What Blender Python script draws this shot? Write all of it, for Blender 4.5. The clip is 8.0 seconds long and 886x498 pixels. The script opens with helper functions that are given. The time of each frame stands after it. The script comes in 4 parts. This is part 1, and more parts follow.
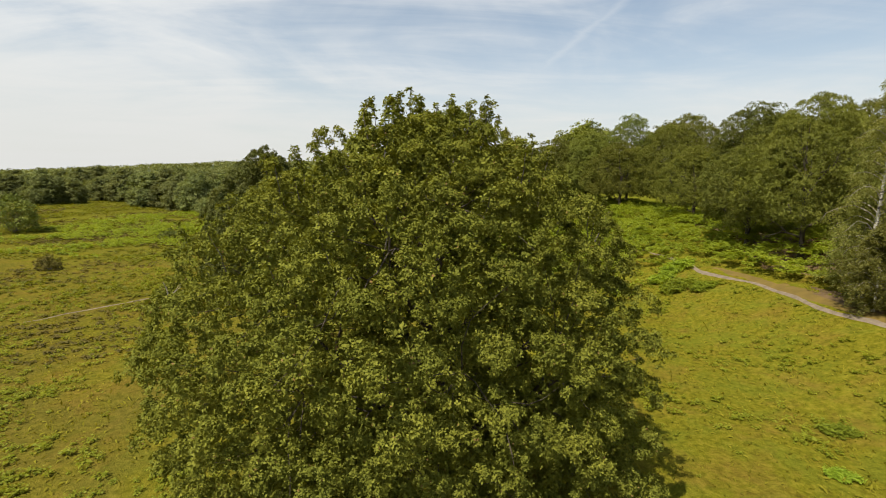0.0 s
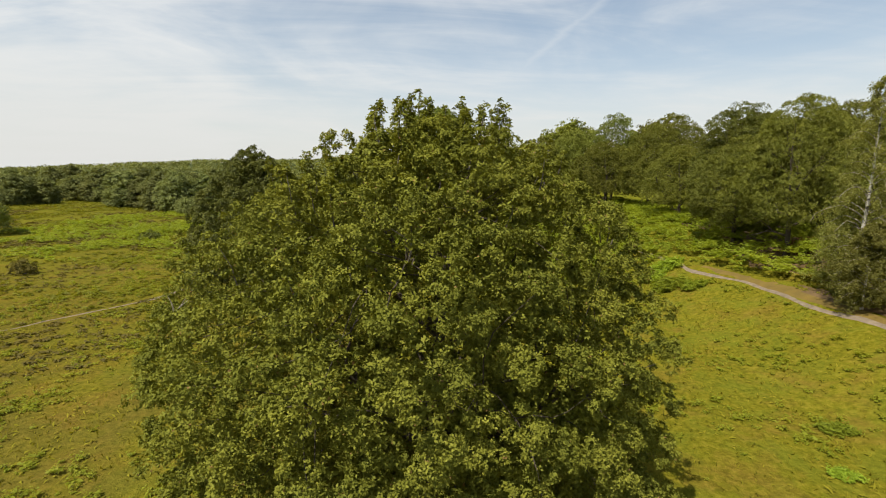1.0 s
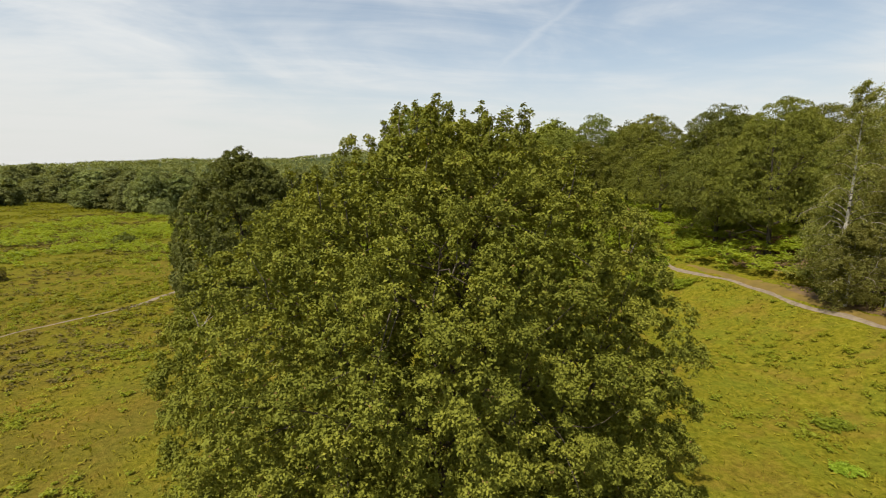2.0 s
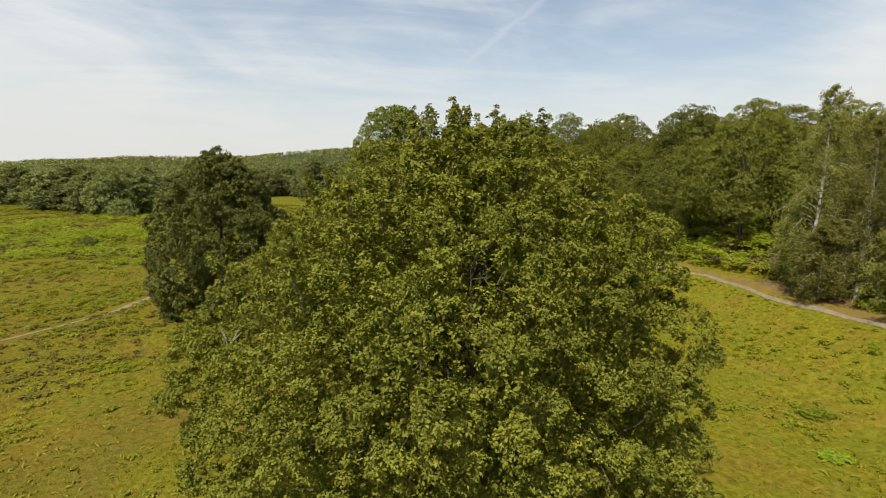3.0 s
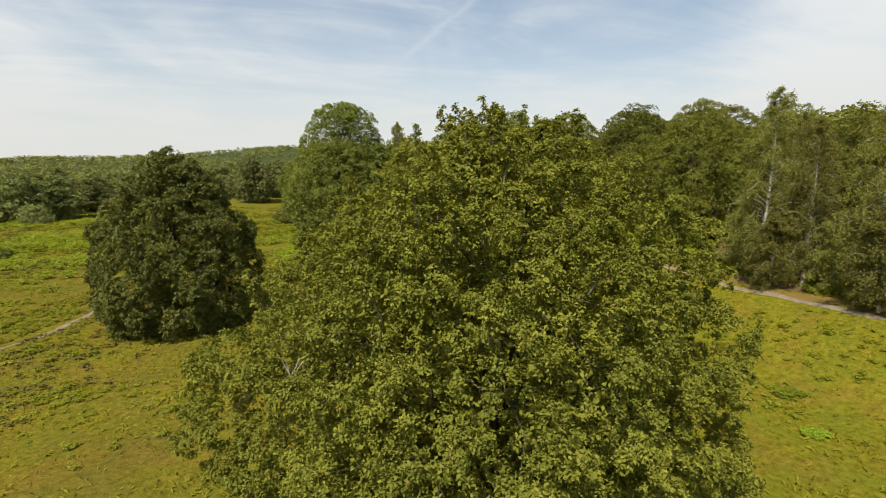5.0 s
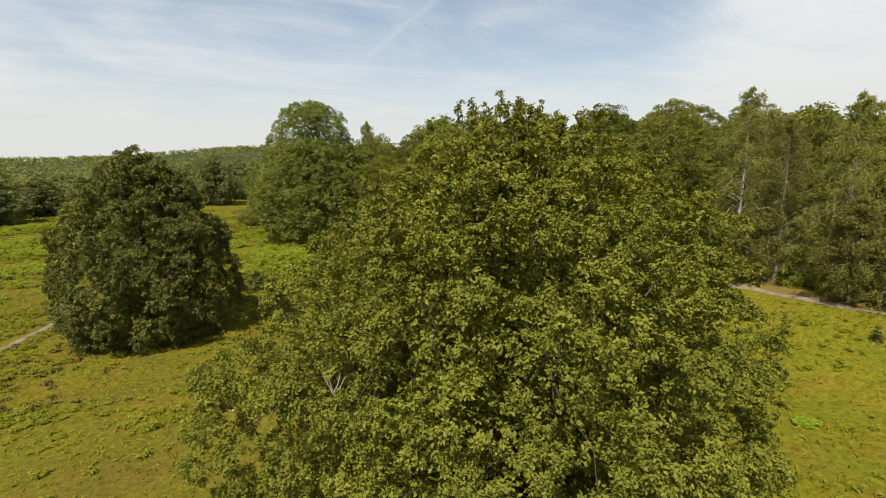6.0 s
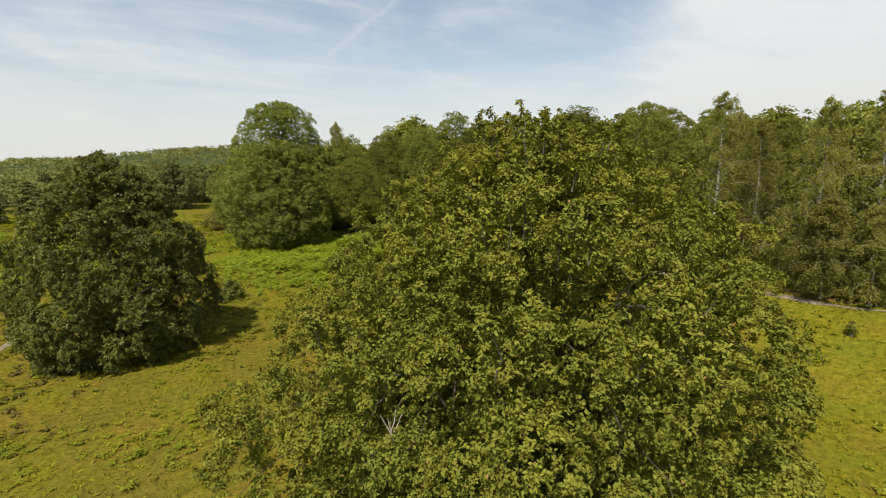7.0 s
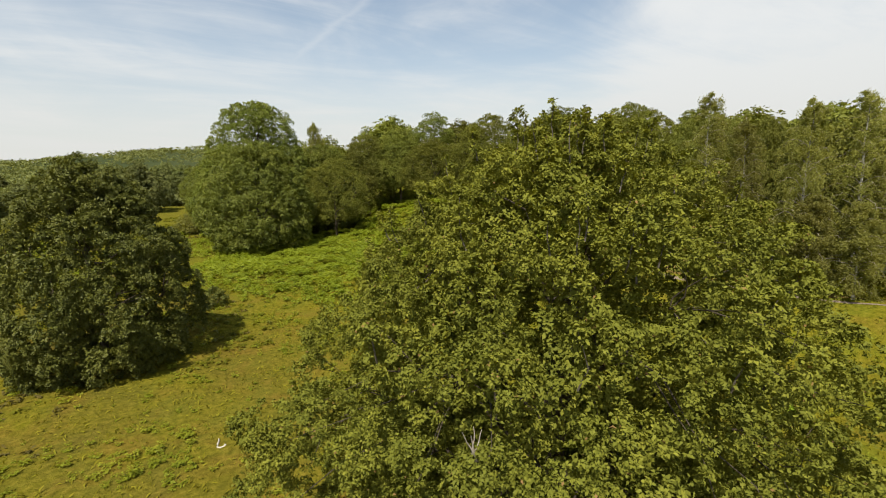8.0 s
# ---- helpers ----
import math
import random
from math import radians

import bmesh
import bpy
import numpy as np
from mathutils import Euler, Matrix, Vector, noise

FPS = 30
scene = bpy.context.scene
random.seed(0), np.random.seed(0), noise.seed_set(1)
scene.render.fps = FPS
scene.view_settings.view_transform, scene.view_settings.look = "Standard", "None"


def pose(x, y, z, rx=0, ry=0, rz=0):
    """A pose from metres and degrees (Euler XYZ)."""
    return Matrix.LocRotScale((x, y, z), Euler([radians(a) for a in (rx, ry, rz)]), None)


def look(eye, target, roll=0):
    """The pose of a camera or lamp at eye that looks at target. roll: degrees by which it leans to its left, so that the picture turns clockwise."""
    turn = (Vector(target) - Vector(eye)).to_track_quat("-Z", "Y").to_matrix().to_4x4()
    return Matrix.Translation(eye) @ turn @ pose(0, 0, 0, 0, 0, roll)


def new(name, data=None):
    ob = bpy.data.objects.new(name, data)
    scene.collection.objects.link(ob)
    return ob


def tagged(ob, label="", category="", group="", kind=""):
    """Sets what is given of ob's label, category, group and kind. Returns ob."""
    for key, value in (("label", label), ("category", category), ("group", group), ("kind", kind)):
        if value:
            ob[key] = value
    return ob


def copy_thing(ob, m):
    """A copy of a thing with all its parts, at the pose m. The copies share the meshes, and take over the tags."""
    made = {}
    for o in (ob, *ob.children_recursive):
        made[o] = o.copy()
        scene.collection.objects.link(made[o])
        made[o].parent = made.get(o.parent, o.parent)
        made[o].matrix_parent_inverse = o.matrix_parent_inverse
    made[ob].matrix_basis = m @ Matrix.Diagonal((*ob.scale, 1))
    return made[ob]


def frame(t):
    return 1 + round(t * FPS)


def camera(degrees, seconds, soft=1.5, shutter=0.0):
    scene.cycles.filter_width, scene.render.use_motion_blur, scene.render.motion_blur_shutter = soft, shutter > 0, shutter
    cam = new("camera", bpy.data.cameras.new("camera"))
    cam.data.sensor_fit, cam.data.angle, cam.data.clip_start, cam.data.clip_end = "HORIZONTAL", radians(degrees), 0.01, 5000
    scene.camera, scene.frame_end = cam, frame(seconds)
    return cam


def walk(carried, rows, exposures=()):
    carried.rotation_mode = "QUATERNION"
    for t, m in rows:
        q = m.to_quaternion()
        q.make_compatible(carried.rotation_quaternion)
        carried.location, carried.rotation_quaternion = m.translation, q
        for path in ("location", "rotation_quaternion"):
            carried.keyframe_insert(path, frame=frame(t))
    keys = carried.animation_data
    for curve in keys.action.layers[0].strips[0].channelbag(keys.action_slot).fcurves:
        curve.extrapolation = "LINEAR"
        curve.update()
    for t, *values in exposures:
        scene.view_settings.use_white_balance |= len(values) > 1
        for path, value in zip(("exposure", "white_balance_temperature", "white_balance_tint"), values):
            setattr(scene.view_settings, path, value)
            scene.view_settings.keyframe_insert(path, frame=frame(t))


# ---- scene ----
# ------------------------------------------------------------------ camera
cam = camera(87.95, 8.0, soft=1.05)
PATH = [  # seconds, x, y, z, yaw, pitch, roll
    (0.0, -0.63, -0.79, 11.06, 0.48, -8.95, 1.06),
    (0.5, -1.00, -0.57, 11.13, -0.83, -9.05, 1.02),
    (1.0, -1.50, -0.35, 11.25, -1.65, -9.15, 0.96),
    (1.5, -2.10, -0.15, 11.36, -2.84, -9.16, 0.93),
    (3.0, -4.21, 0.38, 11.63, -8.34, -9.48, 0.70),
    (3.5, -4.74, 0.64, 11.80, -10.10, -9.59, 0.56),
    (4.0, -5.27, 0.92, 11.83, -11.88, -9.75, 0.28),
    (4.5, -5.99, 1.21, 11.81, -13.73, -9.76, 0.15),
    (6.0, -7.90, 2.62, 11.71, -20.05, -9.75, -0.26),
    (6.5, -8.51, 3.14, 11.84, -22.21, -9.75, -0.46),
    (7.0, -9.05, 3.67, 12.03, -24.25, -9.80, -0.66),
    (7.5, -9.67, 4.22, 12.12, -26.03, -9.79, -0.87),
    (8.0, -10.23, 4.72, 12.05, -27.48, -9.76, -0.99),
]
walk(cam, [(t, pose(x, y, z, 90 + pitch, 0, yaw) @ pose(0, 0, 0, 0, 0, roll)) for t, x, y, z, yaw, pitch, roll in PATH])

# ------------------------------------------------------------------ light
SUN_EL, SUN_AZ = 56.0, 222.0          # degrees; azimuth clockwise from +y: the light comes over the left shoulder
sun_way = Vector((math.sin(radians(SUN_AZ)) * math.cos(radians(SUN_EL)), math.cos(radians(SUN_AZ)) * math.cos(radians(SUN_EL)), math.sin(radians(SUN_EL))))
lamp = bpy.data.lights.new("sun", "SUN")
lamp.energy, lamp.angle, lamp.color = 5.0, radians(0.6), (1.0, 0.93, 0.80)
new("sun", lamp).matrix_world = look(sun_way * 200, (0, 0, 0))


def link(tree, a, out, b, slot):
    tree.links.new(a.outputs[out], b.inputs[slot])


def ramp_node(tree, stops, mode="LINEAR"):
    r = tree.nodes.new("ShaderNodeValToRGB")
    r.color_ramp.interpolation = mode
    while len(r.color_ramp.elements) < len(stops):
        r.color_ramp.elements.new(0.5)
    for e, (p, c) in zip(r.color_ramp.elements, stops):
        e.position, e.color = p, (*c, 1) if len(c) == 3 else c
    return r


def maths(tree, op, a, b=None):
    m = tree.nodes.new("ShaderNodeMath")
    m.operation = op
    for i, v in enumerate((a, b)):
        if v is None:
            continue
        if isinstance(v, (int, float)):
            m.inputs[i].default_value = v
        else:
            tree.links.new(v, m.inputs[i])
    return m.outputs[0]


def mix_colour(tree, fac, a, b, mode="MIX"):
    m = tree.nodes.new("ShaderNodeMix")
    m.data_type, m.blend_type = "RGBA", mode
    for slot, v in ((0, fac), (6, a), (7, b)):
        if isinstance(v, (int, float)):
            m.inputs[slot].default_value = v
        elif isinstance(v, tuple):
            m.inputs[slot].default_value = (*v, 1)
        else:
            tree.links.new(v, m.inputs[slot])
    return m.outputs[2]


def noise_node(tree, vec, scale, detail=4.0, rough=0.55, warp=0.0):
    n = tree.nodes.new("ShaderNodeTexNoise")
    n.inputs["Scale"].default_value, n.inputs["Detail"].default_value = scale, detail
    n.inputs["Roughness"].default_value, n.inputs["Distortion"].default_value = rough, warp
    if vec is not None:
        tree.links.new(vec, n.inputs["Vector"])
    return n.outputs["Fac"]


def make_world():
    w = bpy.data.worlds.new("sky")
    scene.world = w
    w.use_nodes = True
    t = w.node_tree
    t.nodes.clear()
    sky = t.nodes.new("ShaderNodeTexSky")
    sky.sky_type, sky.sun_disc = "NISHITA", False
    sky.sun_elevation, sky.sun_rotation = radians(SUN_EL), radians(SUN_AZ)
    sky.air_density, sky.dust_density, sky.ozone_density = 1.0, 0.8, 1.2
    coord = t.nodes.new("ShaderNodeTexCoord")
    split = t.nodes.new("ShaderNodeSeparateXYZ")
    link(t, coord, "Generated", split, 0)
    up = maths(t, "MAXIMUM", split.outputs[2], 0.0)
    # a flat sheet of thin cloud, seen in perspective
    lift = maths(t, "ADD", up, 0.10)
    sheet = t.nodes.new("ShaderNodeCombineXYZ")
    t.links.new(maths(t, "DIVIDE", split.outputs[0], lift), sheet.inputs[0])
    t.links.new(maths(t, "DIVIDE", split.outputs[1], lift), sheet.inputs[1])
    turn = t.nodes.new("ShaderNodeMapping")
    turn.inputs["Rotation"].default_value = (0, 0, radians(-34))
    turn.inputs["Scale"].default_value = (0.55, 1.6, 1.0)
    link(t, sheet, 0, turn, 0)
    broad = noise_node(t, sheet.outputs[0], 0.62, 6, 0.55, 0.7)
    streak = noise_node(t, turn.outputs[0], 1.1, 9, 0.64, 1.1)
    cover = maths(t, "ADD", maths(t, "MULTIPLY", broad, 0.78), maths(t, "MULTIPLY", streak, 0.42))

    def toward(d, near, far):
        """1 in the direction d, 0 beyond some angle from it."""
        dot = t.nodes.new("ShaderNodeVectorMath")
        dot.operation = "DOT_PRODUCT"
        link(t, coord, "Generated", dot, 0)
        dot.inputs[1].default_value = Vector(d).normalized()
        m = t.nodes.new("ShaderNodeMapRange")
        m.interpolation_type = "SMOOTHSTEP"
        m.inputs[1].default_value, m.inputs[2].default_value = math.cos(radians(far)), math.cos(radians(near))
        t.links.new(dot.outputs["Value"], m.inputs[0])
        return m.outputs[0], dot.outputs["Value"]

    # the two thicker banks of cloud
    cover = maths(t, "ADD", cover, maths(t, "MULTIPLY", toward((-0.62, 0.73, 0.26), 3, 26)[0], 0.18))
    cover = maths(t, "ADD", cover, maths(t, "MULTIPLY", toward((0.91, 0.40, 0.20), 6, 24)[0], 0.28))
    veil = ramp_node(t, [(0.46, (0, 0, 0)), (0.86, (1, 1, 1))], "EASE")
    t.links.new(cover, veil.inputs[0])
    # a worn vapour trail
    a1, a2 = Vector((0.312, 0.896, 0.316)), Vector((0.183, 0.959, 0.215))
    across = maths(t, "ABSOLUTE", maths(t, "ADD", toward(a1.cross(a2), 1, 2)[1], maths(t, "MULTIPLY", maths(t, "SUBTRACT", streak, 0.5), 0.05)))
    trail = t.nodes.new("ShaderNodeMapRange")
    trail.inputs[1].default_value, trail.inputs[2].default_value = 0.016, 0.001
    t.links.new(across, trail.inputs[0])
    trail = maths(t, "MULTIPLY", maths(t, "MULTIPLY", trail.outputs[0], toward((a1 + a2) / 2, 1, 9)[0]), 0.30)
    haze = ramp_node(t, [(0.0, (1, 1, 1)), (0.10, (0.80, 0.80, 0.80)), (0.22, (0.36, 0.36, 0.36)), (0.42, (0.08, 0.08, 0.08)), (0.9, (0, 0, 0))])
    t.links.new(up, haze.inputs[0])
    clear = t.nodes.new("ShaderNodeVectorMath")
    clear.operation = "SCALE"
    link(t, sky, 0, clear, 0)
    clear.inputs["Scale"].default_value = 0.104
    tinted = mix_colour(t, 1.0, clear.outputs[0], (0.99, 1.02, 0.96), "MULTIPLY")
    body = mix_colour(t, maths(t, "MAXIMUM", maths(t, "MULTIPLY", veil.outputs[0], 0.85), trail), tinted, (0.700, 0.705, 0.695))
    whole = mix_colour(t, haze.outputs[0], body, (0.572, 0.574, 0.556))
    back = t.nodes.new("ShaderNodeBackground")
    back.inputs[1].default_value = 1.0
    t.links.new(whole, back.inputs[0])
    out = t.nodes.new("ShaderNodeOutputWorld")
    link(t, back, 0, out, 0)


make_world()
scene.view_settings.exposure = 0.40


# ------------------------------------------------------------------ materials
def material(name):
    m = bpy.data.materials.new(name)
    m.use_nodes = True
    t = m.node_tree
    t.nodes.clear()
    out = t.nodes.new("ShaderNodeOutputMaterial")
    p = t.nodes.new("ShaderNodeBsdfPrincipled")
    link(t, p, 0, out, 0)
    return m, t, p, out


def object_coords(t):
    c = t.nodes.new("ShaderNodeTexCoord")
    return c.outputs["Object"]


def leaf_material(name, dark, mid, light, gloss=0.45, spec=0.5, through_light=0.35, patch=0.9, old=0.0, vary=0.40):
    """Leaves: a colour for each leaf, drifting from bough to bough, and light that shines through."""
    m, t, p, out = material(name)
    g = t.nodes.new("ShaderNodeNewGeometry")
    r = ramp_node(t, [(0.0, dark), (0.55, mid), (1.0, light)])
    drift = noise_node(t, object_coords(t), patch, 3)
    fac = maths(t, "ADD", maths(t, "MULTIPLY", g.outputs["Random Per Island"], vary), maths(t, "MULTIPLY", drift, 1.1))
    t.links.new(maths(t, "SUBTRACT", fac, 0.05 + vary * 0.5), r.inputs[0])
    colour = r.outputs[0]
    if old > 0:
        pick = maths(t, "GREATER_THAN", g.outputs["Random Per Island"], 1.0 - old)
        colour = mix_colour(t, pick, colour, (0.20, 0.12, 0.045))
    info = t.nodes.new("ShaderNodeObjectInfo")
    hue = t.nodes.new("ShaderNodeHueSaturation")
    t.links.new(colour, hue.inputs["Color"])
    t.links.new(maths(t, "ADD", maths(t, "MULTIPLY", info.outputs["Random"], 0.56), 0.72), hue.inputs["Value"])
    t.links.new(maths(t, "ADD", maths(t, "MULTIPLY", info.outputs["Random"], 0.022), 0.490), hue.inputs["Hue"])
    t.links.new(hue.outputs[0], p.inputs["Base Color"])
    p.inputs["Roughness"].default_value = gloss
    p.inputs["Specular IOR Level"].default_value = spec
    tr = t.nodes.new("ShaderNodeBsdfTranslucent")
    warm = mix_colour(t, 1.0, hue.outputs[0], (1.25, 1.15, 0.45), "MULTIPLY")
    t.links.new(warm, tr.inputs[0])
    mx = t.nodes.new("ShaderNodeMixShader")
    mx.inputs[0].default_value = through_light
    link(t, p, 0, mx, 1)
    link(t, tr, 0, mx, 2)
    link(t, mx, 0, out, 0)
    return m


def bark_material(name, dark, light, scale=3.0, band=(1, 1, 0.25), black=None):
    m, t, p, _ = material(name)
    mp = t.nodes.new("ShaderNodeMapping")
    mp.inputs["Scale"].default_value = band
    t.links.new(object_coords(t), mp.inputs[0])
    f = noise_node(t, mp.outputs[0], scale * 4, 6, 0.65)
    r = ramp_node(t, [(0.3, dark), (0.7, light)])
    t.links.new(f, r.inputs[0])
    colour = r.outputs[0]
    if black:
        mp2 = t.nodes.new("ShaderNodeMapping")
        mp2.inputs["Scale"].default_value = (0.6, 0.6, 3.0)
        t.links.new(object_coords(t), mp2.inputs[0])
        s = ramp_node(t, [(0.56, (0, 0, 0)), (0.62, (1, 1, 1))])
        t.links.new(noise_node(t, mp2.outputs[0], 1.6, 4), s.inputs[0])
        colour = mix_colour(t, s.outputs[0], colour, black)
    t.links.new(colour, p.inputs["Base Color"])
    p.inputs["Roughness"].default_value = 0.9
    b = t.nodes.new("ShaderNodeBump")
    b.inputs["Strength"].default_value, b.inputs["Distance"].default_value = 0.7, 0.03
    t.links.new(f, b.inputs["Height"])
    link(t, b, 0, p, "Normal")
    return m


OAK_LEAF = leaf_material("oak_leaf", (0.082, 0.090, 0.015), (0.150, 0.152, 0.021), (0.244, 0.228, 0.034), 0.60, 0.06, 0.20, 0.5, 0.006, 0.36)
DARK_LEAF = leaf_material("dark_leaf", (0.078, 0.096, 0.019), (0.132, 0.150, 0.026), (0.205, 0.214, 0.038), 0.55, 0.18, 0.15, 0.4)
WOOD_LEAF = leaf_material("wood_leaf", (0.090, 0.102, 0.016), (0.158, 0.166, 0.026), (0.236, 0.232, 0.044), 0.58, 0.18, 0.25, 0.22)
WOOD_LIGHT = leaf_material("light_oak_leaf", (0.096, 0.105, 0.014), (0.160, 0.166, 0.023), (0.236, 0.230, 0.040), 0.58, 0.18, 0.25, 0.22)
WOOD_DEEP = leaf_material("deep_oak_leaf", (0.084, 0.100, 0.018), (0.143, 0.160, 0.024), (0.220, 0.223, 0.036), 0.55, 0.22, 0.22, 0.22)
BIRCH_LEAF = leaf_material("birch_leaf", (0.166, 0.176, 0.038), (0.248, 0.250, 0.056), (0.340, 0.324, 0.082), 0.55, 0.2, 0.42, 0.3)
# distant leaves: aerial haze is put into the colour, paler and bluer
HAZED_LEAF = leaf_material("hazed_leaf", (0.106, 0.121, 0.040), (0.175, 0.191, 0.061), (0.266, 0.263, 0.087), 0.7, 0.15, 0.25, 0.08)
BRACKEN = leaf_material("bracken_frond", (0.168, 0.228, 0.016), (0.252, 0.312, 0.024), (0.347, 0.385, 0.041), 0.55, 0.25, 0.45, 0.15)
TUFT = leaf_material("tuft_frond", (0.144, 0.168, 0.010), (0.221, 0.237, 0.017), (0.308, 0.292, 0.029), 0.6, 0.2, 0.42, 0.3)
GRASS = leaf_material("grass_blade", (0.134, 0.125, 0.009), (0.196, 0.172, 0.013), (0.276, 0.224, 0.026), 0.8, 0.10, 0.30, 0.25)
HEATHER = leaf_material("heather_sprig", (0.110, 0.100, 0.026), (0.165, 0.142, 0.036), (0.235, 0.188, 0.054), 0.8, 0.1, 0.25, 0.2)
RUSSET = leaf_material("russet_leaf", (0.107, 0.047, 0.022), (0.178, 0.082, 0.039), (0.258, 0.129, 0.065), 0.6, 0.2, 0.3, 0.5)
BARK = bark_material("oak_bark", (0.030, 0.022, 0.012), (0.088, 0.067, 0.042))
STICK = bark_material("bleached_wood", (0.361, 0.318, 0.232), (0.585, 0.533, 0.430), 5)
TWIG = bark_material("twig_bark", (0.060, 0.048, 0.034), (0.181, 0.155, 0.120), 6)
PALE_BARK = bark_material("dead_bark", (0.172, 0.146, 0.103), (0.361, 0.318, 0.249), 5)
BIRCH_BARK = bark_material("birch_bark", (0.27, 0.25, 0.20), (0.50, 0.47, 0.41), 2, (1, 1, 2), (0.052, 0.043, 0.039))


def ground_material():
    m, t, p, _ = material("heath_ground")
    c = object_coords(t)
    fine = noise_node(t, c, 3.4, 8, 0.68)
    mid = noise_node(t, c, 0.42, 6, 0.6, 0.4)
    wide = noise_node(t, c, 0.055, 5, 0.55, 0.8)
    grass = ramp_node(t, [(0.30, (0.070, 0.070, 0.007)), (0.5, (0.140, 0.128, 0.010)), (0.70, (0.215, 0.180, 0.021))])
    t.links.new(fine, grass.inputs[0])
    lush = ramp_node(t, [(0.3, (0.080, 0.094, 0.009)), (0.7, (0.165, 0.165, 0.016))])
    t.links.new(fine, lush.inputs[0])
    heath = ramp_node(t, [(0.3, (0.071, 0.062, 0.010)), (0.7, (0.155, 0.119, 0.022))])
    t.links.new(fine, heath.inputs[0])
    bare = ramp_node(t, [(0.3, (0.115, 0.074, 0.012)), (0.7, (0.215, 0.137, 0.027))])
    t.links.new(fine, bare.inputs[0])
    pick_lush = ramp_node(t, [(0.46, (0, 0, 0)), (0.60, (1, 1, 1))])
    parts = t.nodes.new("ShaderNodeSeparateXYZ")
    t.links.new(c, parts.inputs[0])
    north = t.nodes.new("ShaderNodeMapRange")
    north.inputs[1].default_value, north.inputs[2].default_value = 42.0, 80.0
    t.links.new(parts.outputs[1], north.inputs[0])
    t.links.new(maths(t, "ADD", mid, maths(t, "MULTIPLY", north.outputs[0], 0.16)), pick_lush.inputs[0])
    col = mix_colour(t, maths(t, "MULTIPLY", pick_lush.outputs[0], 0.7), grass.outputs[0], lush.outputs[0])
    # the open heath to the west is browner
    split = t.nodes.new("ShaderNodeSeparateXYZ")
    t.links.new(c, split.inputs[0])
    west = t.nodes.new("ShaderNodeMapRange")
    west.inputs[1].default_value, west.inputs[2].default_value = 2.0, -14.0
    t.links.new(split.outputs[0], west.inputs[0])
    hsel = ramp_node(t, [(0.36, (0, 0, 0)), (0.54, (1, 1, 1))])
    t.links.new(maths(t, "ADD", maths(t, "MULTIPLY", wide, 0.7), maths(t, "MULTIPLY", mid, 0.3)), hsel.inputs[0])
    col = mix_colour(t, maths(t, "MULTIPLY", maths(t, "MULTIPLY", hsel.outputs[0], west.outputs[0]), maths(t, "SUBTRACT", 0.88, maths(t, "MULTIPLY", north.outputs[0], 0.35))), col, heath.outputs[0])
    bsel = ramp_node(t, [(0.49, (0, 0, 0)), (0.64, (1, 1, 1))])
    t.links.new(noise_node(t, c, 0.30, 8, 0.68, 0.3), bsel.inputs[0])
    near = maths(t, "SUBTRACT", 1.0, maths(t, "MULTIPLY", north.outputs[0], 0.85))
    col = mix_colour(t, maths(t, "MULTIPLY", maths(t, "MULTIPLY", bsel.outputs[0], 0.55), near), col, bare.outputs[0])
    # farmland and woods in the distance
    length = t.nodes.new("ShaderNodeVectorMath")
    length.operation = "LENGTH"
    t.links.new(c, length.inputs[0])
    off = t.nodes.new("ShaderNodeMapRange")
    off.inputs[1].default_value, off.inputs[2].default_value = 260.0, 420.0
    t.links.new(length.outputs["Value"], off.inputs[0])
    cells = t.nodes.new("ShaderNodeTexVoronoi")
    cells.inputs["Scale"].default_value = 0.0036
    t.links.new(c, cells.inputs["Vector"])
    crop = ramp_node(t, [(0.0, (0.049, 0.060, 0.026)), (0.42, (0.060, 0.070, 0.030)), (0.70, (0.095, 0.105, 0.048)), (0.80, (0.080, 0.092, 0.042)), (0.88, (0.30, 0.28, 0.15))], "CONSTANT")
    t.links.new(cells.outputs["Color"], crop.inputs[0])
    canopy = noise_node(t, c, 0.05, 5, 0.7)
    crop = mix_colour(t, maths(t, "MULTIPLY", canopy, 0.75), crop.outputs[0], (0.040, 0.052, 0.022))
    col = mix_colour(t, off.outputs[0], col, crop)
    t.links.new(col, p.inputs["Base Color"])
    p.inputs["Roughness"].default_value = 0.95
    p.inputs["Specular IOR Level"].default_value = 0.0
    b = t.nodes.new("ShaderNodeBump")
    b.inputs["Strength"].default_value, b.inputs["Distance"].default_value = 0.6, 0.20
    lumps = maths(t, "MULTIPLY", noise_node(t, c, 1.2, 5, 0.62, 0.3), 1.6)
    t.links.new(maths(t, "ADD", lumps, maths(t, "ADD", fine, maths(t, "MULTIPLY", noise_node(t, c, 14, 4, 0.7), 0.5))), b.inputs["Height"])
    link(t, b, 0, p, "Normal")
    return m


def soil_material(name, dark, light, scale=2.5):
    m, t, p, _ = material(name)
    c = object_coords(t)
    f = noise_node(t, c, scale, 9, 0.68)
    r = ramp_node(t, [(0.3, dark), (0.68, light)])
    t.links.new(f, r.inputs[0])
    t.links.new(r.outputs[0], p.inputs["Base Color"])
    p.inputs["Roughness"].default_value = 0.95
    b = t.nodes.new("ShaderNodeBump")
    b.inputs["Strength"].default_value, b.inputs["Distance"].default_value = 0.6, 0.05
    t.links.new(f, b.inputs["Height"])
    link(t, b, 0, p, "Normal")
    return m


